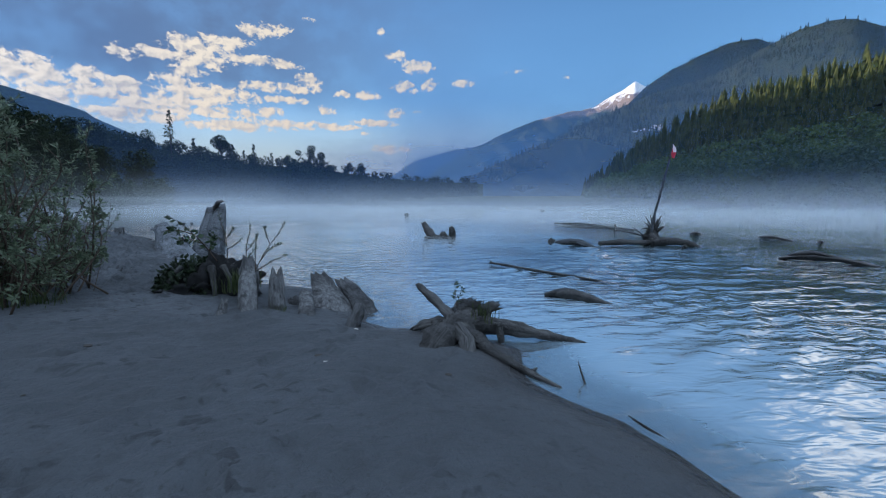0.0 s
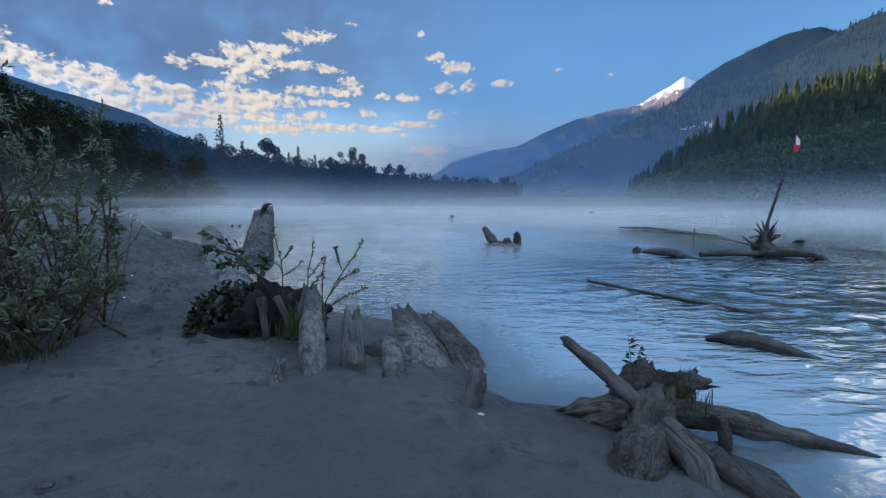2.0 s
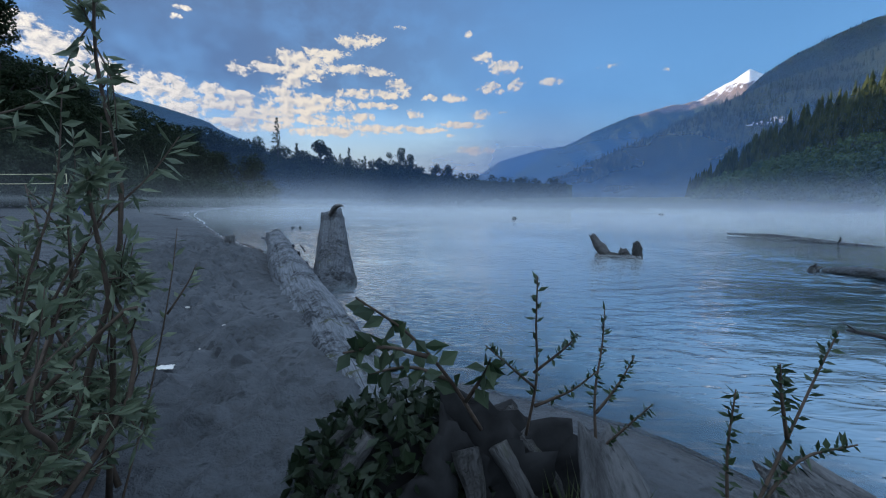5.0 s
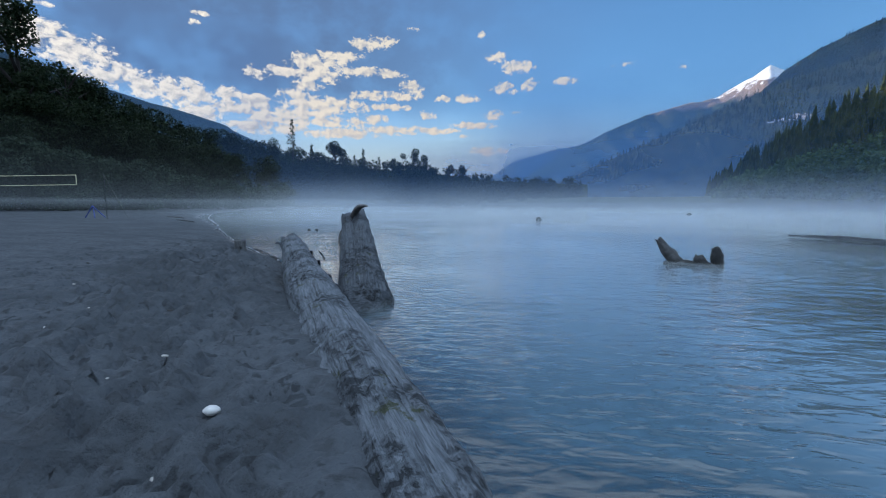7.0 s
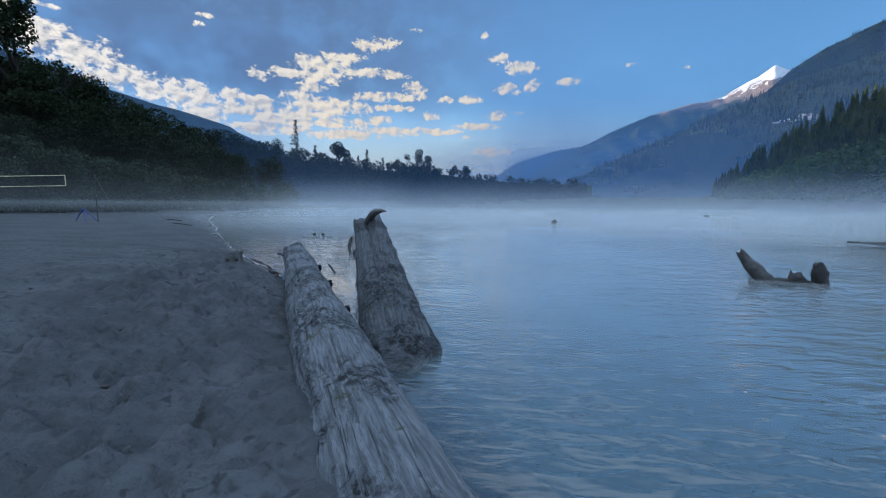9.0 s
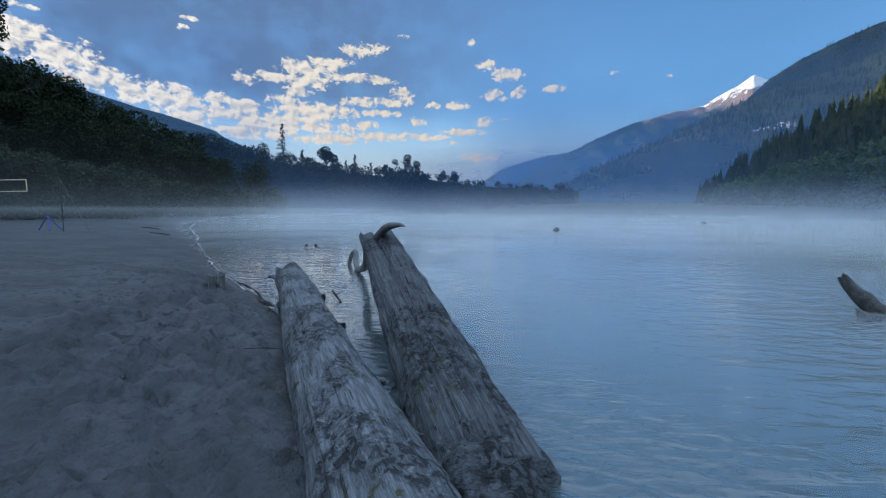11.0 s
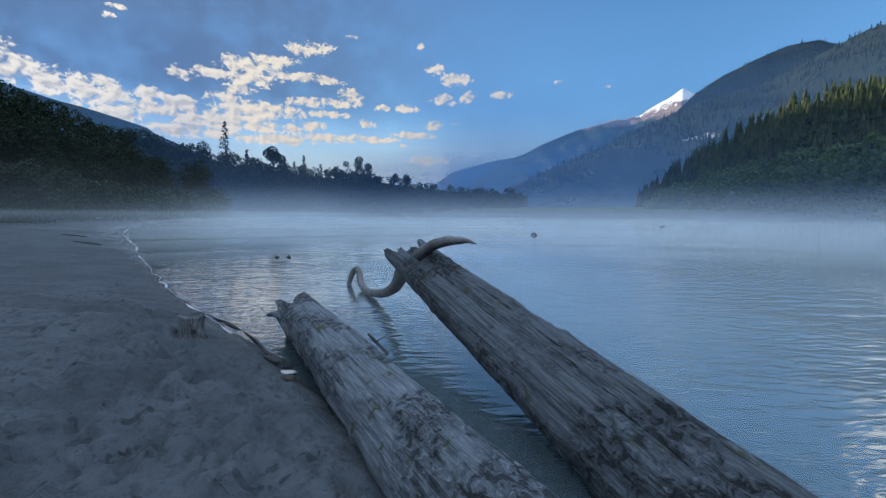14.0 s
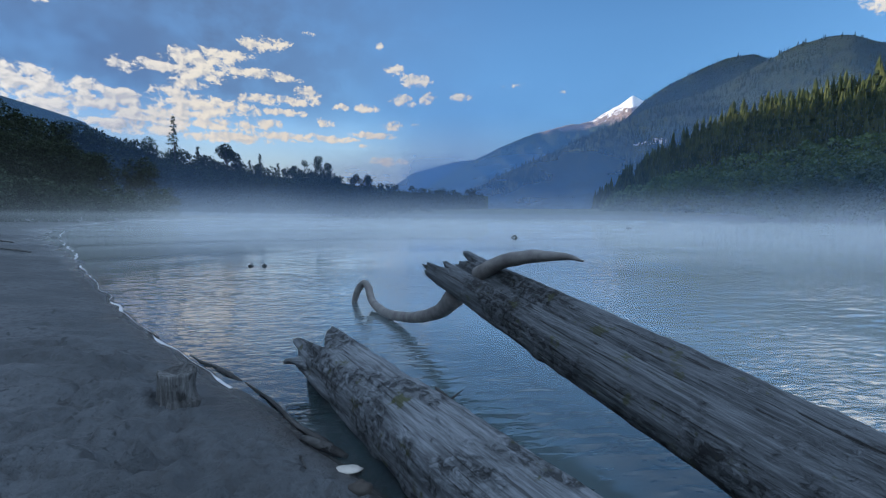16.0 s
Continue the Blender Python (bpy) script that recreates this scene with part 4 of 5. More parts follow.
# ---- mist ----
def mist_bank(name, profile, dens, mat, label, span=(-75, 75), low=True, soft=8):
    """A veil over the river that lies low near by and lifts further out: profile rows of distance, height, density."""
    a = np.radians(np.linspace(span[0], span[1], 90))
    pr = np.array(profile, float)
    u = np.linspace(0, len(pr) - 1, (len(pr) - 1) * 8 + 1)
    r, z, q = (np.interp(u, np.arange(len(pr)), pr[:, k]) for k in range(3))
    A, R = np.meshgrid(a, r)
    Z, Q = np.meshgrid(a * 0, z)[1], np.meshgrid(a * 0, q)[1]
    x, y = EYE[0] + R * np.sin(A), EYE[1] + R * np.cos(A)
    ob = mesh(name, np.column_stack([x.ravel(), y.ravel(), Z.ravel()]), grid_faces(len(r), len(a)), mat)
    deg = np.degrees(A.ravel())
    edge = np.clip((deg - span[0]) / soft, 0, 1) * np.clip((span[1] - deg) / soft, 0, 1)
    shore = np.clip(1.0 - shore_distance(x.ravel(), y.ravel()) / 40, 0.15, 1) if low else 1.0
    at = ob.data.attributes.new("thickness", "FLOAT", "POINT")
    at.data.foreach_set("value", (Q.ravel() * edge * shore * dens).astype(np.float32))
    tagged(ob, label, "mist", kind="stuff")


MIST = mist_material("river_mist", 0.02, (0.88, 0.97, 1.0))
# distance haze is painted: blue in the sheets' colour stands in for lit air
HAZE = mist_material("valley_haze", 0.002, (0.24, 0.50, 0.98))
# the river smokes: one thin curtain behind another, low near by and higher further out
for r, high, d in ((30, 0.9, 0.07), (40, 1.4, 0.09), (51, 2.0, 0.10), (63, 2.8, 0.11), (76, 3.8, 0.12), (90, 5.0, 0.12), (105, 6.4, 0.12), (121, 8.0, 0.12), (138, 10.0, 0.12), (156, 12.5, 0.12)):
    mist_bank("river_mist", [(r * 0.72, 0.05 + r * 0.0012, 0.0), (r - 0.6, 0.06 + r * 0.0015, d), (r - 0.3, high * 0.25, d), (r, high * 0.6, d * 0.5), (r + 0.4, high, 0.0)], 1.15, MIST,
              "low bluish mist lying on the river", (-52, 100), True, 28)
mist_bank("river_mist", [(2.5, 0.07, 0.0), (6, 0.07, 0.07), (12, 0.09, 0.12), (20, 0.12, 0.11), (34, 0.15, 0.06), (60, 0.2, 0.0)], 1.0, MIST, "faint mist smoking off the open water", (-24, 60), True, 24)
mist_bank("valley_haze", [(44, 0.9, 0.0), (46, 1.8, 0.15), (46.4, 3.6, 0.06), (46.8, 6, 0.015), (47.5, 9, 0.0)], 1.0, MIST, "thin haze before the woods", (-78, -8), False)
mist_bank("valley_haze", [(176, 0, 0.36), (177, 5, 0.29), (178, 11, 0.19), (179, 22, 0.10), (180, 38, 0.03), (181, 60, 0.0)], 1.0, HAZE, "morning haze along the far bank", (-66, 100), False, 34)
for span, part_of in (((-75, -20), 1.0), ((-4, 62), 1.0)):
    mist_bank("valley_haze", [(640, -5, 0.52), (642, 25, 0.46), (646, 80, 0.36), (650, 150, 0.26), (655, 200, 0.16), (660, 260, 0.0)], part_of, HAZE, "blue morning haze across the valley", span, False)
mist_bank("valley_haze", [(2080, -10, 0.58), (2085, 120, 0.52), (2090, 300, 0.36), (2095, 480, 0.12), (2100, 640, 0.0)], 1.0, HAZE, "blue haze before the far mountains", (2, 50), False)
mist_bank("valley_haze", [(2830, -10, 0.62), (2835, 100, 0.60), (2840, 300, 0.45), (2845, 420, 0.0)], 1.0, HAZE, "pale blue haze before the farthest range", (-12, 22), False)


# ---- driftwood on the beach ----
POST = wood_material("grey_upright_wood", (0.165, 0.17, 0.172), (0.04, 0.041, 0.042), grain=(9, 9, 0.9), cracks=0.5, flakes=0.25)
def log_mesh(start, end, r0, r1, seed, mat, name, parent=None, cols=64, rows=240, torn=0.25, wear=0.10, squash=1.0):
    """A weathered trunk laid from start to end, in its own frame along x, with furrows, knots, hollows and a broken far end."""
    a, b = Vector(start), Vector(end)
    length = (b - a).length
    u = np.linspace(0, 1, rows)
    th = np.linspace(0, 2 * np.pi, cols, endpoint=False)
    U, T = np.meshgrid(u, th, indexing="ij")
    u, t = U.ravel(), T.ravel()
    x = u * length
    ring = np.column_stack([np.cos(t), np.sin(t)])
    rad = r0 + (r1 - r0) * u
    furrow = fbm(np.column_stack([ring * 7, x * 0.35 + seed]), 4, seed, 0.6)
    twist = fbm(np.column_stack([ring * 1.2, x * 0.5 + seed]), 3, seed + 2)
    lump = fbm(np.column_stack([ring * 2.6, x * 2.2]), 4, seed + 4)
    chips = np.clip(fbm(np.column_stack([ring * 3.5, x * 3.0 + 9]), 3, seed + 6) - 0.55, 0, 1)
    rad = rad * (1 + wear * (0.42 * furrow + 0.5 * twist + 0.42 * lump) - 0.55 * chips * wear * 3)
    rng = np.random.default_rng(seed)
    for _ in range(9):
        ku, kt = rng.uniform(0.1, 0.97), rng.uniform(0, 6.28)
        d = ((x - ku * length) / 0.07) ** 2 + ((np.angle(np.exp(1j * (t - kt)))) / 0.16) ** 2
        rad = rad * (1 + 0.13 * np.exp(-d) - 0.10 * np.exp(-d * 7))
    x = x + torn * np.clip((u - 0.955) / 0.045, 0, 1) * fbm(np.column_stack([ring * 2.4, 0 * u + seed]), 3, seed + 8)
    v = np.column_stack([x, rad * ring[:, 0], rad * ring[:, 1] * squash])
    f = grid_faces(rows, cols, True).tolist()
    k = len(v)
    v = np.vstack([v, (0, 0, 0), (length - 0.35 * torn - 0.05, 0, 0)])
    base = (rows - 1) * cols
    for j in range(cols):
        f.append([k, (j + 1) % cols, j])
    ringin = v[base:base + cols].copy()
    ringin[:, 1:] *= 0.72
    ringin[:, 0] -= 0.07 + 0.05 * np.cos(th * 5)
    v = np.vstack([v, ringin])
    for j in range(cols):
        p, q = base + j, base + (j + 1) % cols
        i, o = k + 2 + j, k + 2 + (j + 1) % cols
        f.append([p, q, o, i])
        f.append([i, o, k + 1])
    ob = mesh(name, v, f, mat, parent)
    m = Matrix.Translation(a) @ (b - a).to_track_quat("X", "Z").to_matrix().to_4x4()
    ob.matrix_world = (parent.matrix_basis.inverted() if parent else Matrix()) @ m
    return ob


def beached_log():
    log = thing("driftwood_log", (-1.4, 10.5, 0.1), "weathered pale grey driftwood log half buried in sand", "log")
    log_mesh((1.71, 4.35, 0.0), (-4.42, 16.6, 0.28), 0.415, 0.31, 3, GREY, "trunk", log, 84, 380, 0.45, 0.13)
    base = Vector(log.location)

    def at(*p):
        return tuple(Vector(p) - base)
    mesh("snag", *tube([at(-4.5, 16.35, 0.28), at(-4.72, 16.42, 0.33), at(-4.86, 16.5, 0.31)], [0.10, 0.07, 0.03], 9, 4, 0.35, 20, 4, 0.7, 0.05), GREY, log)
    for k, (u, side, ln) in enumerate(((0.55, 1, 0.5), (0.7, 1, 0.35), (0.48, 1, 0.6), (0.85, 1, 0.3))):
        x, y = 1.62 - 5.98 * u + 0.36 * side * 0.9, 4.45 + 12.15 * u + 0.36 * side * 0.45
        mesh("bark_strip", *tube([at(x, y, 0.28), at(x - 0.08 * ln, y + ln * 0.3, 0.18), at(x - 0.2 * ln, y + ln * 0.7, 0.1)], [0.03, 0.035, 0.01], 6, 4, 0.4, 25, k, 0.35), GREY, log)


def leaning_log():
    log = thing("driftwood_log", (-1.5, 14, 0.2), "huge dark grey driftwood log leaning up out of the river", "log")
    base = Vector(log.location)

    def at(*p):
        return tuple(Vector(p) - base)
    log_mesh((-0.36, 10.3, -0.05), (-2.62, 17.75, 1.14), 0.34, 0.195, 8, GREY2, "trunk", log, 84, 360, 0.4, 0.14)
    log_mesh((-0.60, 10.4, -0.06), (-3.0, 17.62, 1.06), 0.29, 0.165, 14, GREY2, "second_stem", log, 64, 320, 0.4, 0.15)
    mesh("broken_branch", *tube([at(-2.62, 17.1, 1.12), at(-2.42, 16.75, 1.32), at(-2.2, 16.35, 1.42), at(-1.96, 16.05, 1.45), at(-1.84, 15.88, 1.42)], [0.13, 0.105, 0.085, 0.045, 0.012], 12, 6, 0.12, 9, 3, 0.85), SMOOTHROOT, log,
         "bare pointed branch stub")
    mesh("curled_root", *tube([at(-2.9, 17.3, 0.8), at(-3.05, 17.75, 0.5), at(-3.35, 18.6, 0.22), at(-3.75, 19.6, 0.07), at(-4.0, 20.3, 0.13), at(-4.1, 20.7, 0.36), at(-4.2, 20.85, 0.42), at(-4.33, 20.95, 0.25), at(-4.45, 21.0, -0.15)],
                              [0.13, 0.10, 0.088, 0.082, 0.08, 0.078, 0.075, 0.068, 0.06], 12, 6, 0.12, 6, 6), SMOOTHROOT, log, "smooth curled root dipping into the water")
    mesh("rotted_butt", *tube([at(-0.50, 10.45, -0.02), at(-0.44, 10.22, -0.08), at(-0.38, 10.02, -0.17), at(-0.30, 9.75, -0.40)], [0.36, 0.34, 0.27, 0.12], 40, 8, 0.12, 6, 8, 1.0), GREY2, log)
    rng = np.random.default_rng(3)
    for k in range(26):
        u = rng.uniform(0.35, 0.95)
        x, y, z = 0.07 - 2.77 * u - 0.33 * (1 - 0.2 * u), 8.6 + 9.15 * u - 0.12, -0.32 + 1.41 * u - 0.12
        q = rng.uniform(0.03, 0.10)
        mesh("bark_strip", *tube([at(x + 0.03, y, z + 0.05), at(x - 0.01, y - 0.03, z - q * 0.5), at(x + 0.01, y - 0.05, z - q)], [0.014, 0.012, 0.004], 5, 3, 0.4, 30, k, 0.4), GREY2, log)


beached_log()
leaning_log()


def root_wad():
    wad = thing("root_wad", (4.95, 2.45, 0.0), "gnarled grey tree stump with spreading roots on wet sand", "stump")
    base = Vector(wad.location)

    def limb(name, pts, rad, seed, label="", sides=22, rough=0.2, torn=0.0, flat=1.0, mat=ROOT):
        sides = 18
        pts = [tuple(Vector(p) - base) for p in pts]
        fibred(mesh(name, *tube(pts, rad, sides, 9, rough, 12, seed, flat, torn), mat, wad, label), pts, rad, sides, 9, seed)
    limb("bole", [(4.80, 2.14, -0.05), (4.9, 2.28, 0.10), (5.02, 2.45, 0.15), (5.15, 2.62, 0.14), (5.3, 2.78, 0.05)], [0.09, 0.13, 0.14, 0.14, 0.12], 2, "", 24, 0.4)
    limb("knob", [(4.62, 1.97, -0.08), (4.68, 2.02, 0.04), (4.77, 2.1, 0.12), (4.9, 2.24, 0.16)], [0.09, 0.15, 0.155, 0.09], 5, "rounded mossy root knob", 20, 0.25)
    limb("raised_root", [(5.02, 2.42, 0.15), (4.92, 2.62, 0.27), (4.79, 2.84, 0.38), (4.665, 3.04, 0.475)], [0.08, 0.068, 0.06, 0.045], 3, "broken root pointing upward", 14, 0.2, 0.06, 0.75)
    limb("root", [(5.2, 2.6, 0.12), (5.5, 2.5, 0.13), (5.8, 2.4, 0.08), (6.15, 2.3, 0.02), (6.4, 2.2, -0.03)], [0.09, 0.08, 0.055, 0.03, 0.012], 7, "", 14, 0.3)
    limb("root", [(5.0, 2.3, 0.17), (5.15, 2.0, 0.12), (5.3, 1.75, 0.06), (5.44, 1.52, 0.03), (5.62, 1.22, 0.0)], [0.075, 0.06, 0.042, 0.026, 0.010], 8, "", 12, 0.28)
    limb("root", [(4.96, 2.25, 0.2), (5.02, 2.0, 0.13), (4.97, 1.84, 0.04), (4.93, 1.7, -0.06)], [0.075, 0.07, 0.06, 0.05], 9, "", 12, 0.25)
    limb("root", [(5.05, 2.25, 0.18), (5.13, 2.05, 0.16), (5.24, 1.9, 0.06), (5.22, 1.76, -0.05)], [0.06, 0.055, 0.05, 0.04], 10, "", 12, 0.25)
    limb("root", [(4.95, 2.55, 0.16), (4.8, 2.68, 0.14), (4.66, 2.72, 0.1), (4.55, 2.8, 0.03)], [0.08, 0.06, 0.05, 0.02], 11, "", 12, 0.4, 0.1)
    limb("root", [(4.9, 2.48, 0.13), (4.74, 2.6, 0.06), (4.6, 2.62, 0.02)], [0.06, 0.05, 0.02], 12, "", 10, 0.4, 0.05)
    rng = np.random.default_rng(9)
    for k in range(13):
        x, y, z = 5.0 + 0.03 * k + rng.normal() * 0.02, 2.74 + rng.normal() * 0.08, rng.uniform(0.08, 0.20)
        out, rise = rng.uniform(0.08, 0.22), rng.uniform(0.06, 0.18)
        limb("jagged_shard", [(x - 0.06, y - 0.06, z - 0.06), (x + out * 0.5, y, z + rise * 0.7), (x + out, y + rng.normal() * 0.05, z + rise)], [0.085, 0.075, 0.035], 20 + k, "", 10, 0.55, 0.14, 0.6, WETWOOD)
    for k in range(5):
        x, z = 5.36 + 0.03 * k, 0.28 + rng.normal() * 0.03
        limb("splinter", [(x - 0.1, 2.78, z - 0.1), (x, 2.8, z), (x + 0.09, 2.8 + rng.normal() * 0.03, z + rng.normal() * 0.03)], [0.05, 0.04, 0.012], 60 + k, "", 10, 0.5, 0.06, 0.5, WETWOOD)
    limb("prop", [(5.43, 2.38, 0.2), (5.45, 2.36, 0.08), (5.46, 2.34, -0.05)], [0.03, 0.035, 0.03], 40, "", 8, 0.2)


root_wad()


def rotten_stump():
    st = thing("rotten_stump", (2.9, 3.5, 0.0), "ring of rotten grey stump shards round a soil mound", "stump")
    base = Vector(st.location)

    def shard(pts, rad, seed, flat=0.55, torn=0.05, sides=16, mat=ROT, name="shard", rough=0.17, turn=None):
        pts = [tuple(Vector(p) - base) for p in pts]
        v, f = tube(pts, rad, sides, 8, rough, 7, seed, flat, torn)
        fibred(mesh(name, v, f, mat, st), pts, rad, sides, 8, seed)
    shard([(2.78, 3.0, -0.08), (2.74, 3.12, 0.22), (2.69, 3.3, 0.48), (2.65, 3.47, 0.64)], [0.115, 0.11, 0.10, 0.075], 1, 0.7, 0.14, 28, POST)
    shard([(2.62, 3.62, 0.3), (2.57, 3.78, 0.55), (2.53, 3.9, 0.74)], [0.12, 0.11, 0.06], 21, 0.8, 0.07, 18)
    shard([(3.01, 3.24, -0.05), (3.0, 3.30, 0.25), (3.0, 3.36, 0.5), (3.0, 3.39, 0.60)], [0.095, 0.092, 0.085, 0.065], 2, 0.7, 0.12, 28, POST)
    shard([(3.42, 2.88, -0.12), (3.38, 3.1, 0.06), (3.33, 3.38, 0.19), (3.28, 3.62, 0.29)], [0.095, 0.095, 0.085, 0.07], 3, 0.5, 0.14, 28, POST)
    shard([(3.16, 3.62, -0.05), (3.14, 3.68, 0.12), (3.1, 3.75, 0.22)], [0.12, 0.11, 0.06], 4, 0.8)
    shard([(3.76, 3.42, -0.25), (3.61, 3.7, 0.06), (3.47, 3.96, 0.30), (3.36, 4.15, 0.44)], [0.27, 0.24, 0.18, 0.12], 5, 0.40, 0.14, 30, POST)
    shard([(4.12, 3.55, -0.2), (3.97, 3.83, 0.02), (3.80, 4.15, 0.20), (3.66, 4.41, 0.32)], [0.17, 0.18, 0.15, 0.09], 6, 0.5, 0.14, 28)
    shard([(2.49, 2.88, -0.06), (2.52, 2.92, 0.2), (2.55, 2.95, 0.38)], [0.065, 0.06, 0.04], 7, 0.5, 0.08, 16, POST)
    shard([(2.40, 3.0, -0.02), (2.38, 3.06, 0.12), (2.37, 3.1, 0.22)], [0.06, 0.06, 0.03], 8, 0.7)
    # the mound of soil and roots that the stump has rotted into
    a, b = np.meshgrid(np.linspace(0, 2 * np.pi, 72, endpoint=False), np.linspace(0, 1, 30))
    q = np.column_stack([np.cos(a.ravel()), np.sin(a.ravel()), b.ravel()])
    lump = fbm(q * [3.2, 3.2, 4.5], 5, 33, 0.7)
    r = (1 - b.ravel() ** 3.2) * (1 + 0.34 * lump) + 0.001
    x = 1.95 + 0.60 * r * q[:, 0] - base.x
    y = 4.16 + 0.34 * r * q[:, 1] - base.y
    z = 0.12 + 0.62 * b.ravel() * (1 + 0.22 * lump) * (0.8 + 0.2 * q[:, 0]) - base.z
    mesh("mound", np.column_stack([x, y, z]), grid_faces(30, 72, True), SOIL, st, "dark crumbling soil mound")
    rng = np.random.default_rng(4)
    for k in range(9):
        u = rng.random() * 6.28
        c, s = math.cos(u), math.sin(u)
        shard([(1.95 + 0.35 * c, 4.15 + 0.2 * s, 0.62), (1.95 + 0.5 * c, 4.15 + 0.3 * s, 0.45), (1.95 + 0.6 * c, 4.14 + 0.36 * s, 0.2)], [0.05, 0.045, 0.02], 50 + k, 0.8, 0, 9, ROOT, "root", 0.3)
    n = 1500
    u, h = rng.random(n) * 6.28, rng.random(n)
    rr = np.sqrt(1 - h**2.2)
    at = np.column_stack([1.76 + 0.46 * rr * np.cos(u) - base.x, 4.18 + 0.36 * rr * np.sin(u) - base.y, 0.2 + 0.46 * h + rng.normal(size=n) * 0.04])
    mesh("ground_cover", *leaves(at, 0.075, 0.05, rng, -0.1), MOSSLEAF, st, "low dark green leaves", soft=False)


rotten_stump()
pts, rad = [(3.86, 2.76, -0.12), (3.91, 2.82, 0.08), (3.96, 2.89, 0.21), (3.99, 2.93, 0.29)], [0.085, 0.078, 0.068, 0.06]
stub = tagged(fibred(mesh("broken_root", *tube(pts, rad, 16, 6, 0.2, 12, 5, 1.0, 0.04), ROT), pts, rad, 16, 6), "short broken root stub poking out of wet sand", "driftwood")
peg = tagged(mesh("tree_stub", *tube([(-5.72, 16.0, -0.1), (-5.73, 16.02, 0.15), (-5.74, 16.03, 0.43)], [0.20, 0.175, 0.16], 24, 8, 0.14, 9, 8, 1.0, 0.03), POST), "short sawn grey stub standing in the sand", "stump")


def sapling(stems, label, leaf, mat, seed, name="sapling", count=26, r=0.006, width=0.4):
    """Thin stems with leaves along them; each stem is its points."""
    rng = np.random.default_rng(seed)
    foot = Vector(stems[0][0])
    ob = thing(name, foot, label, "plant")
    for pts in stems:
        p = [tuple(Vector(q) - foot) for q in pts]
        stem = mesh("stem", *tube(p, np.linspace(r, r * 0.35, len(p)), 6, 5), STEM, ob)
        at, aim = [], []
        line, _ = spline(p, [1] * len(p), 12)
        for k in range(count):
            u = 0.25 + 0.75 * k / count
            i = min(len(line) - 2, int(u * (len(line) - 1)))
            d = line[i + 1] - line[i]
            d /= np.linalg.norm(d) + 1e-9
            side = np.cross(d, rng.normal(size=3))
            at.append(line[i])
            aim.append(d * 0.6 + side)
        mesh("foliage", *leaves(np.array(at), leaf, leaf * width, rng, 0.05, np.array(aim)), mat, stem, "small green leaves", False)
    return ob


sapling([[(2.72, 3.45, 0.6), (2.85, 3.5, 0.85), (3.0, 3.58, 1.08), (3.07, 3.6, 1.22)], [(2.8, 3.48, 0.75), (2.92, 3.5, 0.9), (3.06, 3.5, 0.95)],
         [(2.74, 3.46, 0.65), (2.74, 3.5, 0.9), (2.76, 3.52, 1.08)], [(2.74, 3.46, 0.62), (2.95, 3.45, 0.75), (3.12, 3.44, 0.82)], [(2.9, 3.52, 0.95), (2.86, 3.5, 1.08), (2.85, 3.5, 1.16)]],
        "small leafy willow shoot growing on the stump", 0.036, SAPLING, 5, count=46)
sapling([[(2.52, 3.86, 0.70), (2.52, 3.9, 0.88), (2.55, 3.94, 1.05), (2.56, 3.96, 1.18)], [(2.52, 3.88, 0.82), (2.6, 3.9, 0.92), (2.66, 3.92, 1.02)],
         [(2.5, 3.84, 0.68), (2.6, 3.82, 0.8), (2.68, 3.8, 0.9)]],
        "thin leafy willow shoot growing on the mound", 0.034, SAPLING, 6, count=34)
sapling([[(2.28, 3.9, 0.72), (2.3, 3.84, 0.95), (2.28, 3.76, 1.18), (2.27, 3.7, 1.34)], [(2.3, 3.85, 0.92), (2.2, 3.8, 1.02), (2.12, 3.76, 1.1)], [(2.29, 3.84, 0.98), (2.38, 3.8, 1.08), (2.42, 3.78, 1.14)],
         [(2.3, 3.86, 0.85), (2.42, 3.84, 0.92), (2.5, 3.82, 1.0)]],
        "thin leafy willow shoot growing on the mound", 0.034, SAPLING, 16, count=30)
sapling([[(2.12, 4.0, 0.68), (2.0, 3.9, 0.92), (1.88, 3.72, 1.14), (1.75, 3.55, 1.3)], [(2.0, 3.9, 0.92), (1.86, 3.86, 0.98), (1.72, 3.84, 0.96)], [(1.94, 3.8, 1.04), (1.8, 3.72, 1.1), (1.68, 3.66, 1.1)], [(2.06, 3.94, 0.82), (2.12, 3.86, 0.96), (2.14, 3.8, 1.04)]],
        "broad-leaved alder shoot leaning from the mound", 0.085, SAPLING, 7, count=15, r=0.009, width=0.62)
sapling([[(5.06, 2.78, 0.26), (5.05, 2.8, 0.42), (5.03, 2.82, 0.6)], [(5.06, 2.78, 0.3), (5.1, 2.8, 0.42), (5.13, 2.81, 0.52)]], "small green seedling growing on the roots", 0.06, SAPLING, 8, "seedling", 11, 0.004, 0.42)


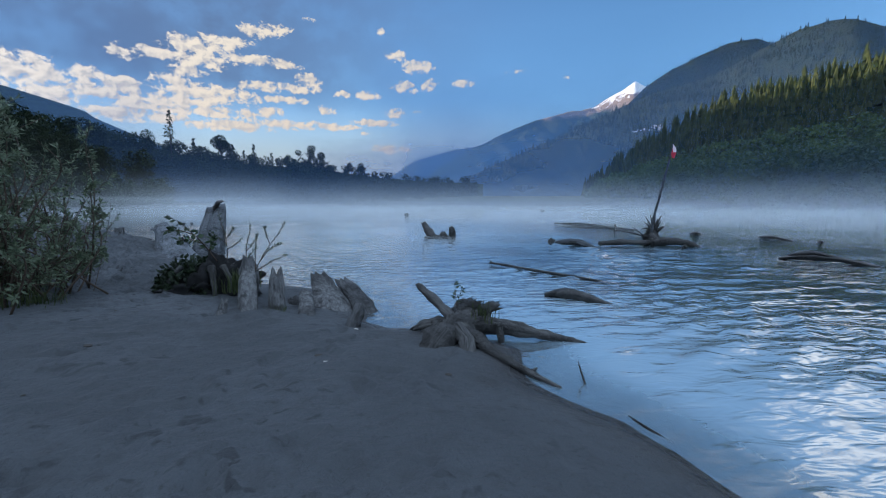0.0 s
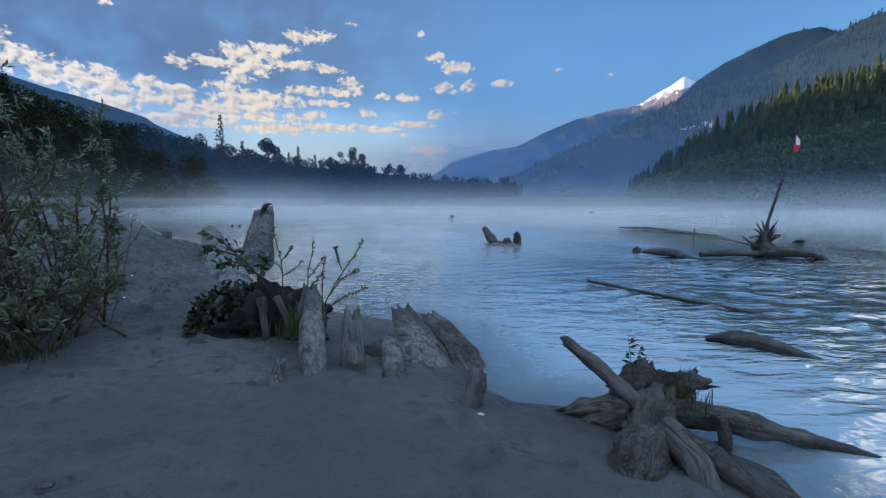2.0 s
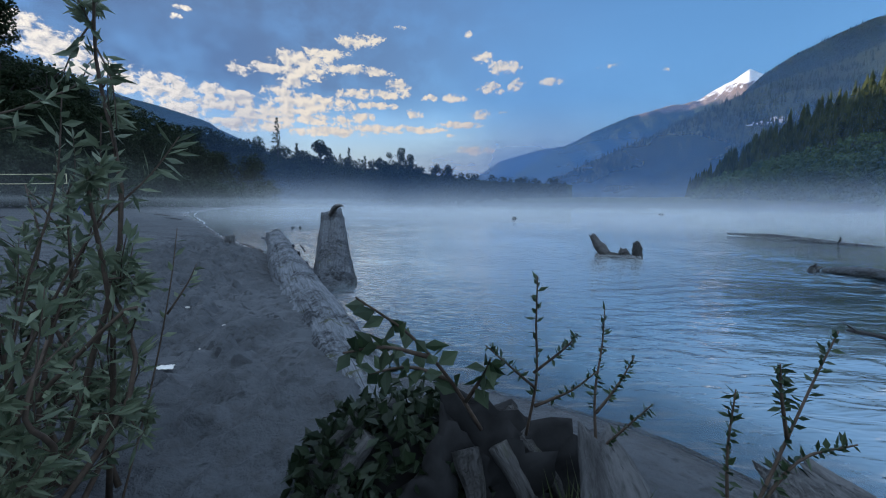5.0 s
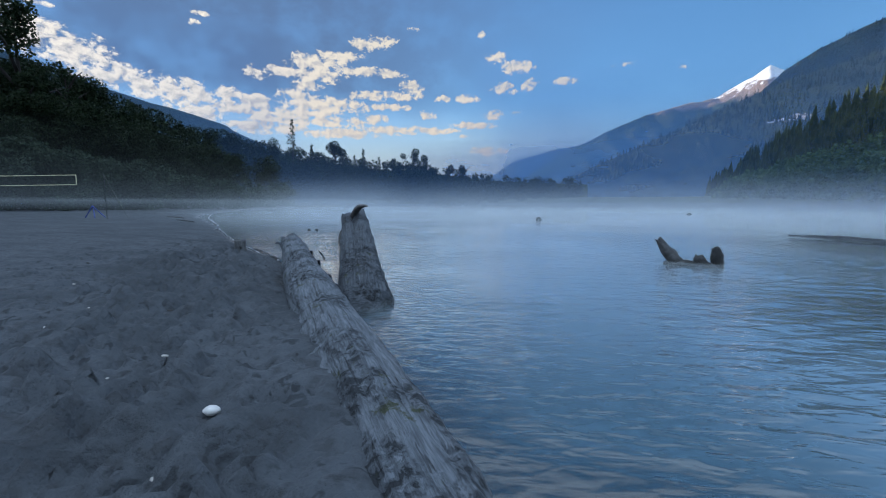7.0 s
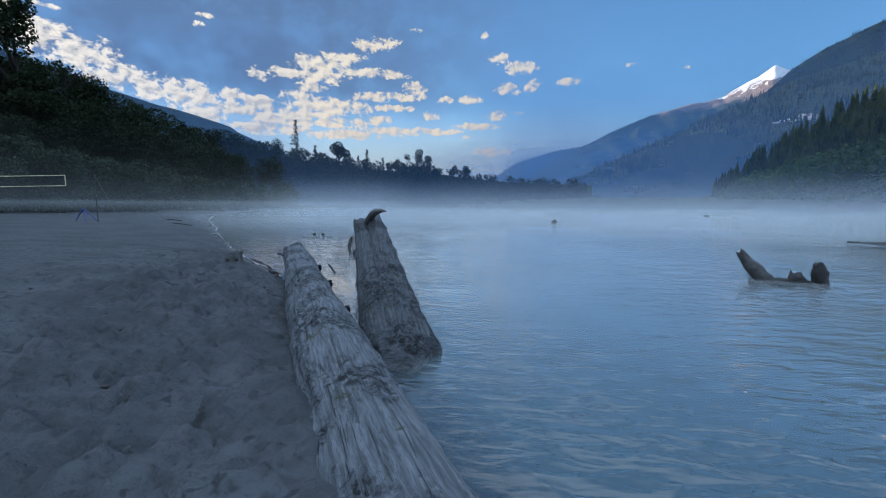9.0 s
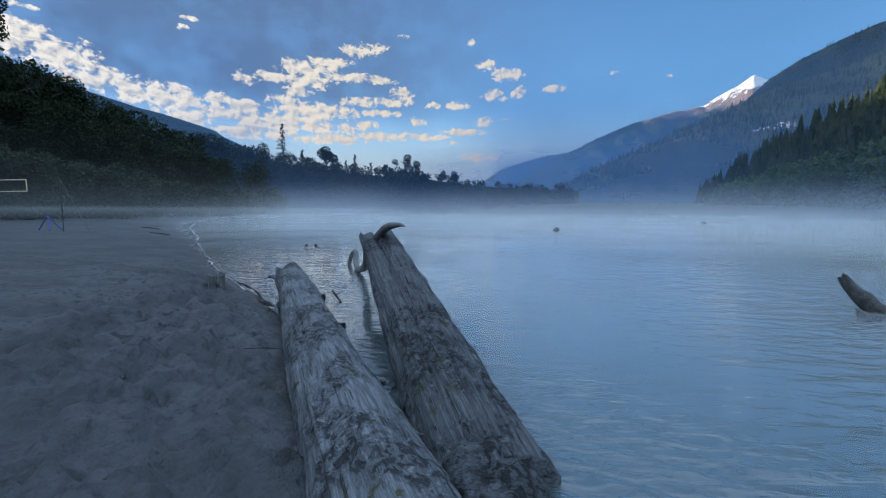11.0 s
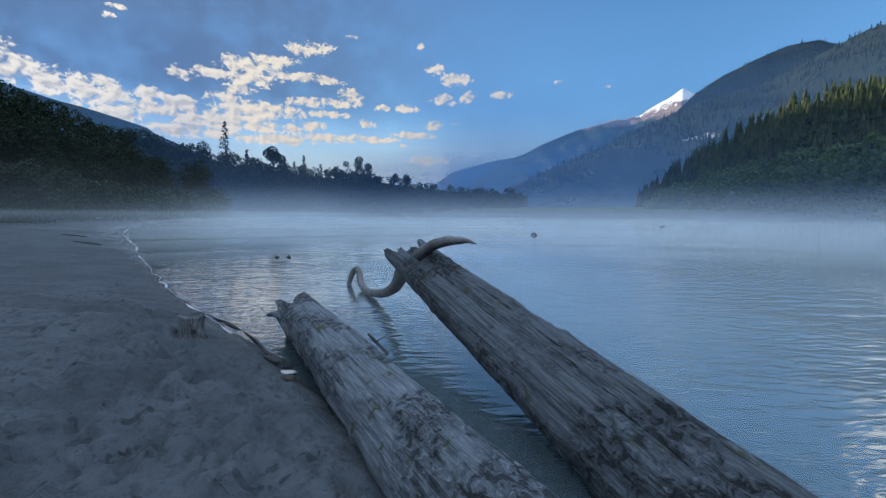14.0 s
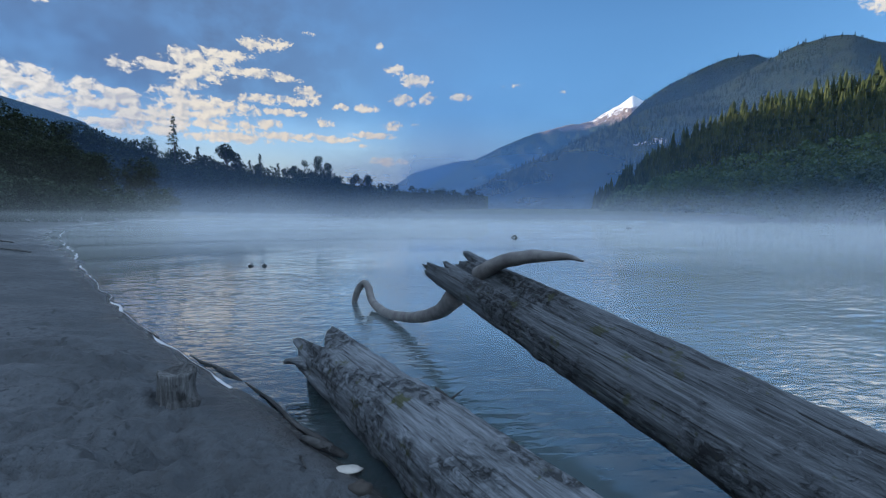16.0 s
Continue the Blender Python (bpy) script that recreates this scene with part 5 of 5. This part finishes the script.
def grass_tuft(place, n, h, seed, label):
    rng = np.random.default_rng(seed)
    v, f = [], []
    for k in range(n):
        x, y = rng.normal(size=2) * h * 0.35
        a, l = rng.random() * 6.28, h * rng.uniform(0.5, 1.1)
        lean = rng.uniform(0.1, 0.6) * l
        w = 0.003 + 0.01 * h
        c, s = math.cos(a), math.sin(a)
        b = len(v)
        v += [(x - s * w, y + c * w, -0.02), (x + s * w, y - c * w, -0.02), (x + c * lean * 0.4 + s * w * 0.7, y + s * lean * 0.4 - c * w * 0.7, l * 0.6),
              (x + c * lean * 0.4 - s * w * 0.7, y + s * lean * 0.4 + c * w * 0.7, l * 0.6), (x + c * lean, y + s * lean, l)]
        f += [[b, b + 1, b + 2, b + 3], [b + 3, b + 2, b + 4]]
    ob = mesh("grass_tuft", v, f, GRASS, soft=False)
    ob.location = place
    tagged(ob, label, "grass", "grass tufts")


grass_tuft((5.3, 2.6, 0.2), 60, 0.2, 1, "yellow-green grass tuft on the roots")
grass_tuft((3.05, 3.2, 0.12), 60, 0.16, 2, "green grass tuft between stump shards")
grass_tuft((2.5, 3.68, 0.36), 170, 0.27, 3, "green grass tuft on the stump mound")
grass_tuft((0.62, 3.1, 0.28), 130, 0.3, 4, "green grass tuft at the foot of the bush")
grass_tuft((0.35, 2.95, 0.28), 90, 0.26, 5, "green grass tuft at the foot of the bush")
grass_tuft((1.5, 3.5, 0.22), 40, 0.12, 6, "small green grass tuft beside the mound")


def willow_bush():
    rng = np.random.default_rng(17)
    foot = Vector((0.0, 3.4, float(ground_height([0.0], [3.4])[0])))
    ob = thing("willow_bush", foot, "dense leafy willow bush on the sand", "bush")
    at, aim, small = [], [], []

    def kept(p):
        """Held back where people have walked past."""
        over = p[:, 1] + foot.y - (4.5 - 0.75 * (p[:, 0] + foot.x))
        p = p - np.clip(over, 0, None)[:, None] * np.array([0.55, 0.75, 0])
        wide = np.clip(p[:, 0] + foot.x - 0.95, 0, None)
        p[:, 0] -= wide * 0.85
        return p
    for k in range(110):
        a, tilt = rng.random() * 6.28, rng.uniform(0.05, 1.25)
        ln = rng.uniform(1.2, 2.5) * (1.0 - 0.36 * tilt)
        sx, sy = rng.normal() * 0.34, rng.normal() * 0.3
        d = np.array([math.cos(a) * math.sin(tilt), math.sin(a) * math.sin(tilt), math.cos(tilt)])
        p0 = np.array([sx, sy, -0.05])
        p1 = p0 + d * ln * 0.5 + [0, 0, ln * 0.06]
        p2 = p0 + d * ln * 0.85 + rng.normal(size=3) * 0.09 + [0, 0, ln * 0.04]
        p3 = p0 + d * ln + rng.normal(size=3) * 0.12
        pts = kept(np.array([p0, p1, p2, p3]))
        mesh("stem", *tube(pts, [0.013, 0.009, 0.006, 0.003], 5, 4), STEM, ob)
        line, _ = spline(pts, [1] * 4, 10)
        twigs = [line]
        for q in range(7):
            i = rng.integers(4, len(line) - 1)
            e = line[i] + rng.normal(size=3) * 0.13 + d * 0.12
            twigs.append(np.linspace(line[i], e, 8))
            small.append(tube(kept(np.array([line[i], (line[i] + e) / 2 + rng.normal(size=3) * 0.012, e])), [0.004, 0.003, 0.0015], 3, 2))
        for w in twigs:
            n = 19 if len(w) < 10 else 33
            u = rng.uniform(0.1 if len(w) < 10 else 0.18, 1, n) * (len(w) - 1.01)
            i = u.astype(int)
            pos = w[i] + (w[i + 1] - w[i]) * (u - i)[:, None]
            dd = w[i + 1] - w[i]
            dd /= np.linalg.norm(dd, axis=1)[:, None] + 1e-9
            at.append(pos)
            aim.append(dd * 0.8 + rng.normal(size=(n, 3)) * 0.5)
    tagged(mesh("brushwood", *merged(small), STEM, ob), "fine brown twigs", kind="stuff")
    mesh("foliage", *leaves(kept(np.vstack(at)), 0.074, 0.021, rng, 0.1, np.vstack(aim)), WILLOW, ob, soft=False)


willow_bush()
sapling([[(0.42, 3.7, 0.4), (0.6, 3.8, 1.1), (0.72, 3.88, 1.5), (0.74, 3.92, 1.86)], [(0.35, 3.7, 0.4), (0.5, 3.8, 1.2), (0.56, 3.9, 1.6), (0.57, 3.95, 1.95)], [(0.45, 3.7, 0.8), (0.7, 3.85, 1.4), (0.88, 3.95, 1.65), (0.97, 4.0, 1.8)]],
        "tall willow shoots rising out of the bush", 0.10, WILLOW, 19, count=26, r=0.006, width=0.25)
sapling([[(0.72, 3.85, 0.3), (0.8, 3.98, 0.8), (0.85, 4.06, 1.2), (0.87, 4.1, 1.45)], [(0.84, 4.05, 1.1), (0.9, 4.1, 1.22), (0.93, 4.12, 1.3)]],
        "willow shoot at the edge of the bush", 0.06, WILLOW, 20, count=9, r=0.005, width=0.3)


# ---- driftwood in the river ----
def floating(name, pts, rad, seed, label, category="driftwood", rough=0.32, sides=16, mat=None, flat=0.6, torn=0.14):
    return tagged(mesh(name, *tube(pts, rad, sides, 8, rough, 5, seed, flat, torn), mat or WETWOOD), label, category, "driftwood in the river")


def forked_stump():
    st = thing("forked_stump", (6.4, 15.1, 0.0), "dark forked stump standing in the river", "stump", "driftwood in the river")
    base = Vector(st.location)
    for k, (pts, rad, flat) in enumerate((
            ([(6.34, 15.15, -0.1), (6.18, 15.3, 0.18), (6.02, 15.48, 0.42), (5.93, 15.58, 0.6)], [0.24, 0.21, 0.16, 0.10], 0.65),
            ([(6.0, 15.3, -0.05), (6.4, 15.0, 0.03), (6.8, 14.8, 0.0), (7.0, 14.7, -0.1)], [0.13, 0.12, 0.12, 0.09], 0.9),
            ([(6.6, 14.9, -0.05), (6.65, 14.95, 0.12), (6.66, 14.98, 0.24)], [0.14, 0.15, 0.09], 0.8),
            ([(6.98, 14.75, -0.1), (6.98, 14.8, 0.2), (6.96, 14.85, 0.47)], [0.13, 0.12, 0.09], 0.8))):
        mesh("trunk" if k == 1 else "prong", *tube([tuple(Vector(p) - base) for p in pts], rad, 14, 7, 0.28, 7, 60 + k, flat, 0.1), WETWOOD, st)


forked_stump()


def flagged_snag():
    sn = thing("snag", (13.4, 11.5, 0.0), "root snag stranded in the river with a bare pole", "driftwood", "driftwood in the river")
    base = Vector(sn.location)

    def limb(name, pts, rad, seed, mat=WETWOOD, rough=0.25, sides=12, torn=0.1):
        mesh(name, *tube([tuple(Vector(p) - base) for p in pts], rad, sides, 7, rough, 5, seed, 0.85, torn), mat, sn)
    limb("trunk", [(11.35, 11.3, 0.10), (12.1, 11.35, 0.14), (12.9, 11.4, 0.12), (13.5, 11.5, 0.1)], [0.07, 0.11, 0.10, 0.10], 1)
    limb("trunk", [(13.3, 11.4, 0.12), (13.8, 11.2, 0.16), (14.3, 11.0, 0.12), (14.6, 10.8, -0.02)], [0.15, 0.13, 0.11, 0.05], 2)
    limb("root_plate", [(13.4, 11.55, -0.1), (13.42, 11.6, 0.25), (13.4, 11.65, 0.55)], [0.30, 0.26, 0.10], 3, WETWOOD, 0.6, 20)
    rng = np.random.default_rng(2)
    for k in range(14):
        a = rng.uniform(-1.3, 1.3)
        h = rng.uniform(0.45, 0.9)
        limb("root", [(13.45, 11.6, 0.2), (13.45 + 0.25 * math.sin(a), 11.55, 0.2 + h * 0.5), (13.45 + 0.5 * math.sin(a), 11.5 + rng.normal() * 0.1, 0.2 + h * math.cos(a))], [0.05, 0.035, 0.014], 10 + k, WETWOOD, 0.2, 7, 0)
    limb("root", [(13.3, 11.6, 0.2), (12.95, 11.6, 0.45), (12.7, 11.55, 0.62)], [0.035, 0.03, 0.012], 30, WETWOOD, 0.15, 7, 0)
    limb("root", [(13.2, 11.7, 0.3), (12.8, 12.0, 0.42), (12.3, 12.4, 0.5)], [0.03, 0.025, 0.012], 31, WETWOOD, 0.15, 7, 0)
    limb("pole", [(13.34, 11.55, 0.1), (13.38, 11.5, 0.9), (13.50, 11.4, 1.7), (13.54, 11.3, 2.2), (13.6, 11.2, 2.75), (13.64, 11.1, 3.35)], [0.055, 0.048, 0.04, 0.034, 0.03, 0.02], 40, GREY2, 0.15, 9, 0)
    fl = thing("flag", (13.64, 11.1, 3.36), "small red and white cloth flag tied to a pole", "flag")
    g = np.array([(x, 0.03 * math.sin(x * 30 + y * 9), -y) for y in np.linspace(0, 0.46, 9) for x in np.linspace(-0.02, 0.16, 6) * (1 - 0.75 * abs(y - 0.3) / 0.32)])
    f = grid_faces(9, 6)
    n = len(g)
    both = np.vstack([g, g + [0, 0.006, 0]])
    f = np.vstack([f, f[:, ::-1] + n])
    m, t, b = material("red_and_white_cloth", 0.8)
    s = t.nodes.new("ShaderNodeSeparateXYZ")
    t.links.new(coords(t), s.inputs[0])
    band = calc(t, "MULTIPLY", smooth(t, s.outputs[0], 0.02, 0.035), smooth(t, s.outputs[2], -0.28, -0.26))
    t.links.new(blend(t, band, (0.45, 0.03, 0.05), (0.75, 0.65, 0.65)), b.inputs["Base Color"])
    mesh("cloth", both, f, m, fl)


flagged_snag()
floating("floating_log", [(10.5, 12.75, 0.03), (10.75, 12.2, 0.10), (10.95, 11.7, 0.08), (11.2, 11.15, -0.06)], [0.10, 0.15, 0.14, 0.09], 3, "short grey log lying in the river", "log", mat=GREY2)
floating("driftwood_block", [(10.3, 12.85, -0.06), (10.32, 12.8, 0.06), (10.34, 12.75, 0.12)], [0.12, 0.12, 0.08], 4, "small dark wood block in the river")
floating("floating_log", [(15.5, 24.9, 0.08), (16.3, 22.9, 0.10), (17.0, 21.2, 0.06), (17.9, 18.9, -0.04)], [0.06, 0.15, 0.11, 0.05], 5, "long thin pale log lying in the river", "log", mat=GREY2)
floating("driftwood_branch", [(17.1, 20.3, 0.05), (17.0, 20.1, 0.2), (16.9, 20.0, 0.3)], [0.04, 0.03, 0.015], 6, "short branch standing off a log")
floating("driftwood", [(6.75, 4.42, 0.02), (6.98, 4.25, 0.07), (7.22, 4.05, 0.05), (7.6, 3.75, -0.05)], [0.04, 0.10, 0.10, 0.03], 7, "dark waterlogged driftwood lump in the shallows", rough=0.3)
floating("driftwood_stick", [(6.72, 7.72, 0.05), (7.1, 7.2, 0.035), (7.6, 6.45, 0.02), (8.1, 5.75, 0.0), (8.5, 5.2, -0.03)], [0.028, 0.04, 0.04, 0.035, 0.02], 8, "long thin stick lying in the water")
floating("driftwood_stick", [(6.8, 7.6, 0.02), (6.72, 7.68, 0.1), (6.68, 7.72, 0.13)], [0.02, 0.018, 0.008], 9, "short upturned twig on a stick")
floating("driftwood_raft", [(14.5, 7.85, 0.02), (14.8, 7.45, 0.10), (15.2, 6.95, 0.09), (15.7, 6.35, -0.03)], [0.08, 0.16, 0.15, 0.06], 10, "clump of dark driftwood in the river", rough=0.55, flat=0.4)
floating("driftwood_raft", [(14.7, 7.75, 0.1), (14.9, 7.4, 0.2), (15.2, 7.0, 0.12)], [0.06, 0.1, 0.07], 11, "dark root tangle on river driftwood", rough=0.5)
floating("driftwood", [(20.35, 14.3, 0.0), (20.3, 13.6, 0.05), (20.2, 12.7, -0.02)], [0.06, 0.08, 0.04], 12, "small log drifting in the river")
floating("driftwood", [(18.6, 16.3, -0.02), (18.8, 16.2, 0.05), (19.0, 16.1, -0.02)], [0.06, 0.08, 0.05], 13, "small dark wood scrap in the river")
floating("driftwood", [(6.7, 45.1, 0.0), (6.95, 45.1, 0.16), (7.15, 45.1, 0.0)], [0.12, 0.2, 0.12], 14, "far dark stump top breaking the river surface")
floating("driftwood", [(31.0, 68.2, -0.05), (31.4, 68, 0.15), (31.8, 67.8, -0.05)], [0.1, 0.15, 0.1], 15, "far dark wood scrap in the river")
for k, (x, y) in enumerate(((-8.36, 27.6), (-7.9, 27.6), (13.98, 10.7), (20.4, 11.8))):
    floating("driftwood", [(x - 0.08, y, -0.03), (x, y, 0.05), (x + 0.09, y + 0.02, -0.03)], [0.05, 0.07, 0.04], 16 + k, "small dark scrap breaking the water")
floating("driftwood_stick", [(-3.32, 15.95, 0.16), (-3.2, 15.8, 0.09), (-3.05, 15.6, 0.02), (-2.98, 15.5, -0.05)], [0.014, 0.022, 0.026, 0.02], 25, "dark twig poking out of the water")
floating("driftwood_stick", [(-3.2, 15.8, 0.09), (-3.08, 15.86, 0.15)], [0.016, 0.006], 26, "side shoot of a dark twig")


# ---- wrack along the waterline and litter ----
def lying(name, pts, rad, seed, label, mat=None, category="stick"):
    rows = [(x, y, float(ground_height([x], [y])[0]) + up) for x, y, up in pts]
    return tagged(mesh(name, *tube(rows, rad, 8, 5, 0.2, 12, seed, 0.7), mat or WETWOOD), label, category)


lying("stick", [(-5.9, 17.35, 0.02), (-5.65, 17.05, 0.03), (-5.4, 16.8, 0.02)], [0.02, 0.035, 0.015], 1, "dark wet stick at the waterline")
lying("stick", [(-5.35, 16.75, 0.02), (-4.95, 16.2, 0.03), (-4.6, 15.65, 0.02), (-4.3, 15.35, 0.03)], [0.012, 0.02, 0.025, 0.03], 2, "long bent dark stick at the waterline")
lying("stick", [(-4.5, 15.35, 0.03), (-4.3, 15.2, 0.05), (-4.12, 15.12, 0.03)], [0.03, 0.045, 0.02], 3, "dark wood chunk at the log's end")
lying("stick", [(-4.45, 15.0, 0.02), (-4.38, 14.8, 0.02)], [0.012, 0.008], 4, "short dark twig on the sand")
lying("stick", [(-6.35, 17.8, 0.01), (-6.0, 17.4, 0.02), (-5.75, 17.3, 0.01)], [0.01, 0.016, 0.008], 5, "thin dark twig at the waterline")
lying("stick", [(-7.4, 18.95, 0.01), (-7.15, 18.7, 0.015)], [0.012, 0.01], 6, "thin dark twig at the waterline")
lying("stick", [(-17.5, 30.8, 0.03), (-18.3, 31.2, 0.05), (-19.4, 31.7, 0.03)], [0.04, 0.06, 0.03], 7, "dark branch lying on the far beach")
lying("stick", [(-22, 36, 0.03), (-23, 36.6, 0.05), (-24.2, 37, 0.03)], [0.04, 0.06, 0.03], 8, "dark branch lying on the far beach")
lying("stick", [(5.85, 1.25, 0.02), (5.84, 1.32, 0.12), (5.82, 1.36, 0.22)], [0.01, 0.008, 0.004], 9, "thin twig standing in the shallows")
lying("stick", [(6.0, 0.42, 0.0), (5.93, 0.55, 0.02), (5.9, 0.75, 0.02)], [0.008, 0.01, 0.004], 10, "thin twig lying in the shallows")
lying("stick", [(5.5, 1.56, 0.02), (5.56, 1.6, 0.03)], [0.02, 0.015], 11, "small dark wood chip in the shallows")
lying("stick", [(2.0, -0.4, 0.01), (1.75, -0.25, 0.02), (1.55, -0.2, 0.01)], [0.006, 0.008, 0.004], 12, "thin twig on the sand")
lying("stick", [(-3.2, 12.35, 0.01), (-3.0, 12.55, 0.015), (-2.85, 12.65, 0.01)], [0.007, 0.009, 0.004], 13, "thin twig on the sand")


def pebble(place, size, seed, mat, name, label, category):
    a, b = np.meshgrid(np.linspace(0, 2 * np.pi, 16, endpoint=False), np.linspace(-1, 1, 10))
    q = np.column_stack([np.cos(a.ravel()) * np.sqrt(1 - b.ravel() ** 2 + 1e-6), np.sin(a.ravel()) * np.sqrt(1 - b.ravel() ** 2 + 1e-6), b.ravel()])
    v = q * (1 + 0.25 * fbm(q * 1.6 + seed, 2, seed))[:, None] * np.array(size)
    ob = mesh(name, v, grid_faces(10, 16, True), mat)
    ob.location = (place[0], place[1], float(ground_height([place[0]], [place[1]])[0]) + size[2] * 0.5)
    return tagged(ob, label, category)


WHITE = plain("white_stone", (0.75, 0.74, 0.70), 0.7, 0.2, 12)
PALE = plain("pale_chip", (0.5, 0.48, 0.44), 0.8, 0.3, 12)
DARKSTONE = plain("dark_chip", (0.06, 0.055, 0.05), 0.8, 0.4, 12)
pebble((-0.27, 6.34), (0.045, 0.04, 0.03), 3, WHITE, "stone", "white stone on the trodden sand", "stone")
pebble((-4.1, 14.9), (0.10, 0.05, 0.02), 5, PALE, "wood_chip", "pale wood chip beside the log", "driftwood")
pebble((-4.0, 14.6), (0.09, 0.06, 0.04), 6, DARKSTONE, "wood_chip", "dark wood chip beside the log", "driftwood")
rng = np.random.default_rng(77)
for k in range(60):
    y = rng.uniform(-0.5, 14)
    x = rng.uniform(-3.5, 5) if y < 5 else -0.52 * (y - 5.5) + rng.uniform(-4, 0.2)
    if shore_distance([x], [y])[0] < 0.4:
        continue
    q = rng.uniform(0.006, 0.02)
    pebble((x, y), (q * 1.6, q, q * 0.6), k, DARKSTONE if rng.random() < 0.75 else PALE, "debris_chip", "small wood or stone chip on the sand", "debris")


def paper(place, size, seed, label):
    rng = np.random.default_rng(seed)
    n = 9
    g = np.array([(x, y, 0) for y in np.linspace(-1, 1, n) for x in np.linspace(-1, 1, n)], float)
    g *= [size, size * 0.6, 1]
    g[:, 2] = 0.012 + np.abs(fbm(g * 40 + seed, 2, seed)) * 0.03
    f = grid_faces(n, n)
    v = np.vstack([g, g - [0, 0, 0.004]])
    ob = mesh("litter", v, np.vstack([f, f[:, ::-1] + n * n]), WHITE)
    ob.location = (*place, float(ground_height([place[0]], [place[1]])[0]))
    ob.rotation_euler = (0, 0, rng.random() * 3)
    tagged(ob, label, "litter")


paper((-2.72, 7.72), 0.08, 2, "flat pale scrap lying on the sand")
paper((-0.2, 5.4), 0.06, 3, "crumpled white scrap on the sand")


# ---- beach games, far along the beach ----
def net():
    a0, r0 = -44.8, 33.0
    x0, y0 = bearing(a0, r0)
    x1, y1 = bearing(-54.5, 41.0)
    z = float(ground_height([x0], [y0])[0])
    top, low = 3.2, 2.62
    ob = thing("volleyball_net", (x0, y0, z), "yellow-taped beach volleyball net on the far sand", "net")
    tape = plain("pale_yellow_tape", (0.62, 0.58, 0.36), 0.6, 0.15, 5)
    cord = plain("dark_net_cord", (0.05, 0.05, 0.05), 0.8, 0.2, 5)
    d = Vector((x1 - x0, y1 - y0, 0))

    def run(p, q, r, name, mat, sag=0.0):
        m = [(p[i] + q[i]) / 2 for i in range(3)]
        m[2] -= sag
        mesh(name, *tube([p, m, q], [r, r, r], 6, 6), mat, ob)
    h, l = top - z, low - z
    run((0, 0, h), (d.x, d.y, h), 0.028, "top_tape", tape, 0.03)
    run((0, 0, l), (d.x, d.y, l), 0.028, "bottom_tape", tape, 0.05)
    run((0, 0, h), (0, 0, l), 0.026, "side_tape", tape)
    bits = []
    for k in range(1, 90):
        u = k / 90
        bits.append(tube([(d.x * u, d.y * u, h), (d.x * u, d.y * u, (h + l) / 2), (d.x * u, d.y * u, l)], [0.003] * 3, 3, 1))
    for k in range(1, 6):
        q = l + (h - l) * k / 6
        bits.append(tube([(0, 0, q), (d.x / 2, d.y / 2, q - 0.04), (d.x, d.y, q)], [0.003] * 3, 3, 4))
    mesh("netting", *merged(bits), cord, ob)
    e = -d.normalized() * 1.9
    run((e.x, e.y, -0.3), (e.x, e.y, h + 0.05), 0.022, "pole", plain("dark_pole", (0.05, 0.06, 0.055), 0.6), 0)
    run((0, 0, h), (e.x, e.y, h), 0.006, "cord", cord)
    run((e.x, e.y, h), (e.x + 1.1, e.y + 0.3, 0.05), 0.010, "guy_rope", plain("dull_rope", (0.16, 0.17, 0.13), 0.8))


net()


def folding_frame():
    x, y = -23.2, 29.2
    z = float(ground_height([x], [y])[0])
    ob = thing("folding_frame", (x, y, z), "blue folded metal frame standing on the far beach", "frame")
    blue = plain("blue_paint", (0.05, 0.08, 0.30), 0.4, 0.2, 6)
    for p, q in (((-0.45, 0, 0), (0.0, 0.1, 0.75)), ((0.0, 0.1, 0.75), (0.75, 0.2, 0.02)), ((0.05, 0.1, 0.6), (0.5, -0.3, 0.0))):
        m = tuple((p[i] + q[i]) / 2 for i in range(3))
        mesh("tube", *tube([p, m, q], [0.028] * 3, 8, 3), blue, ob)


folding_frame()
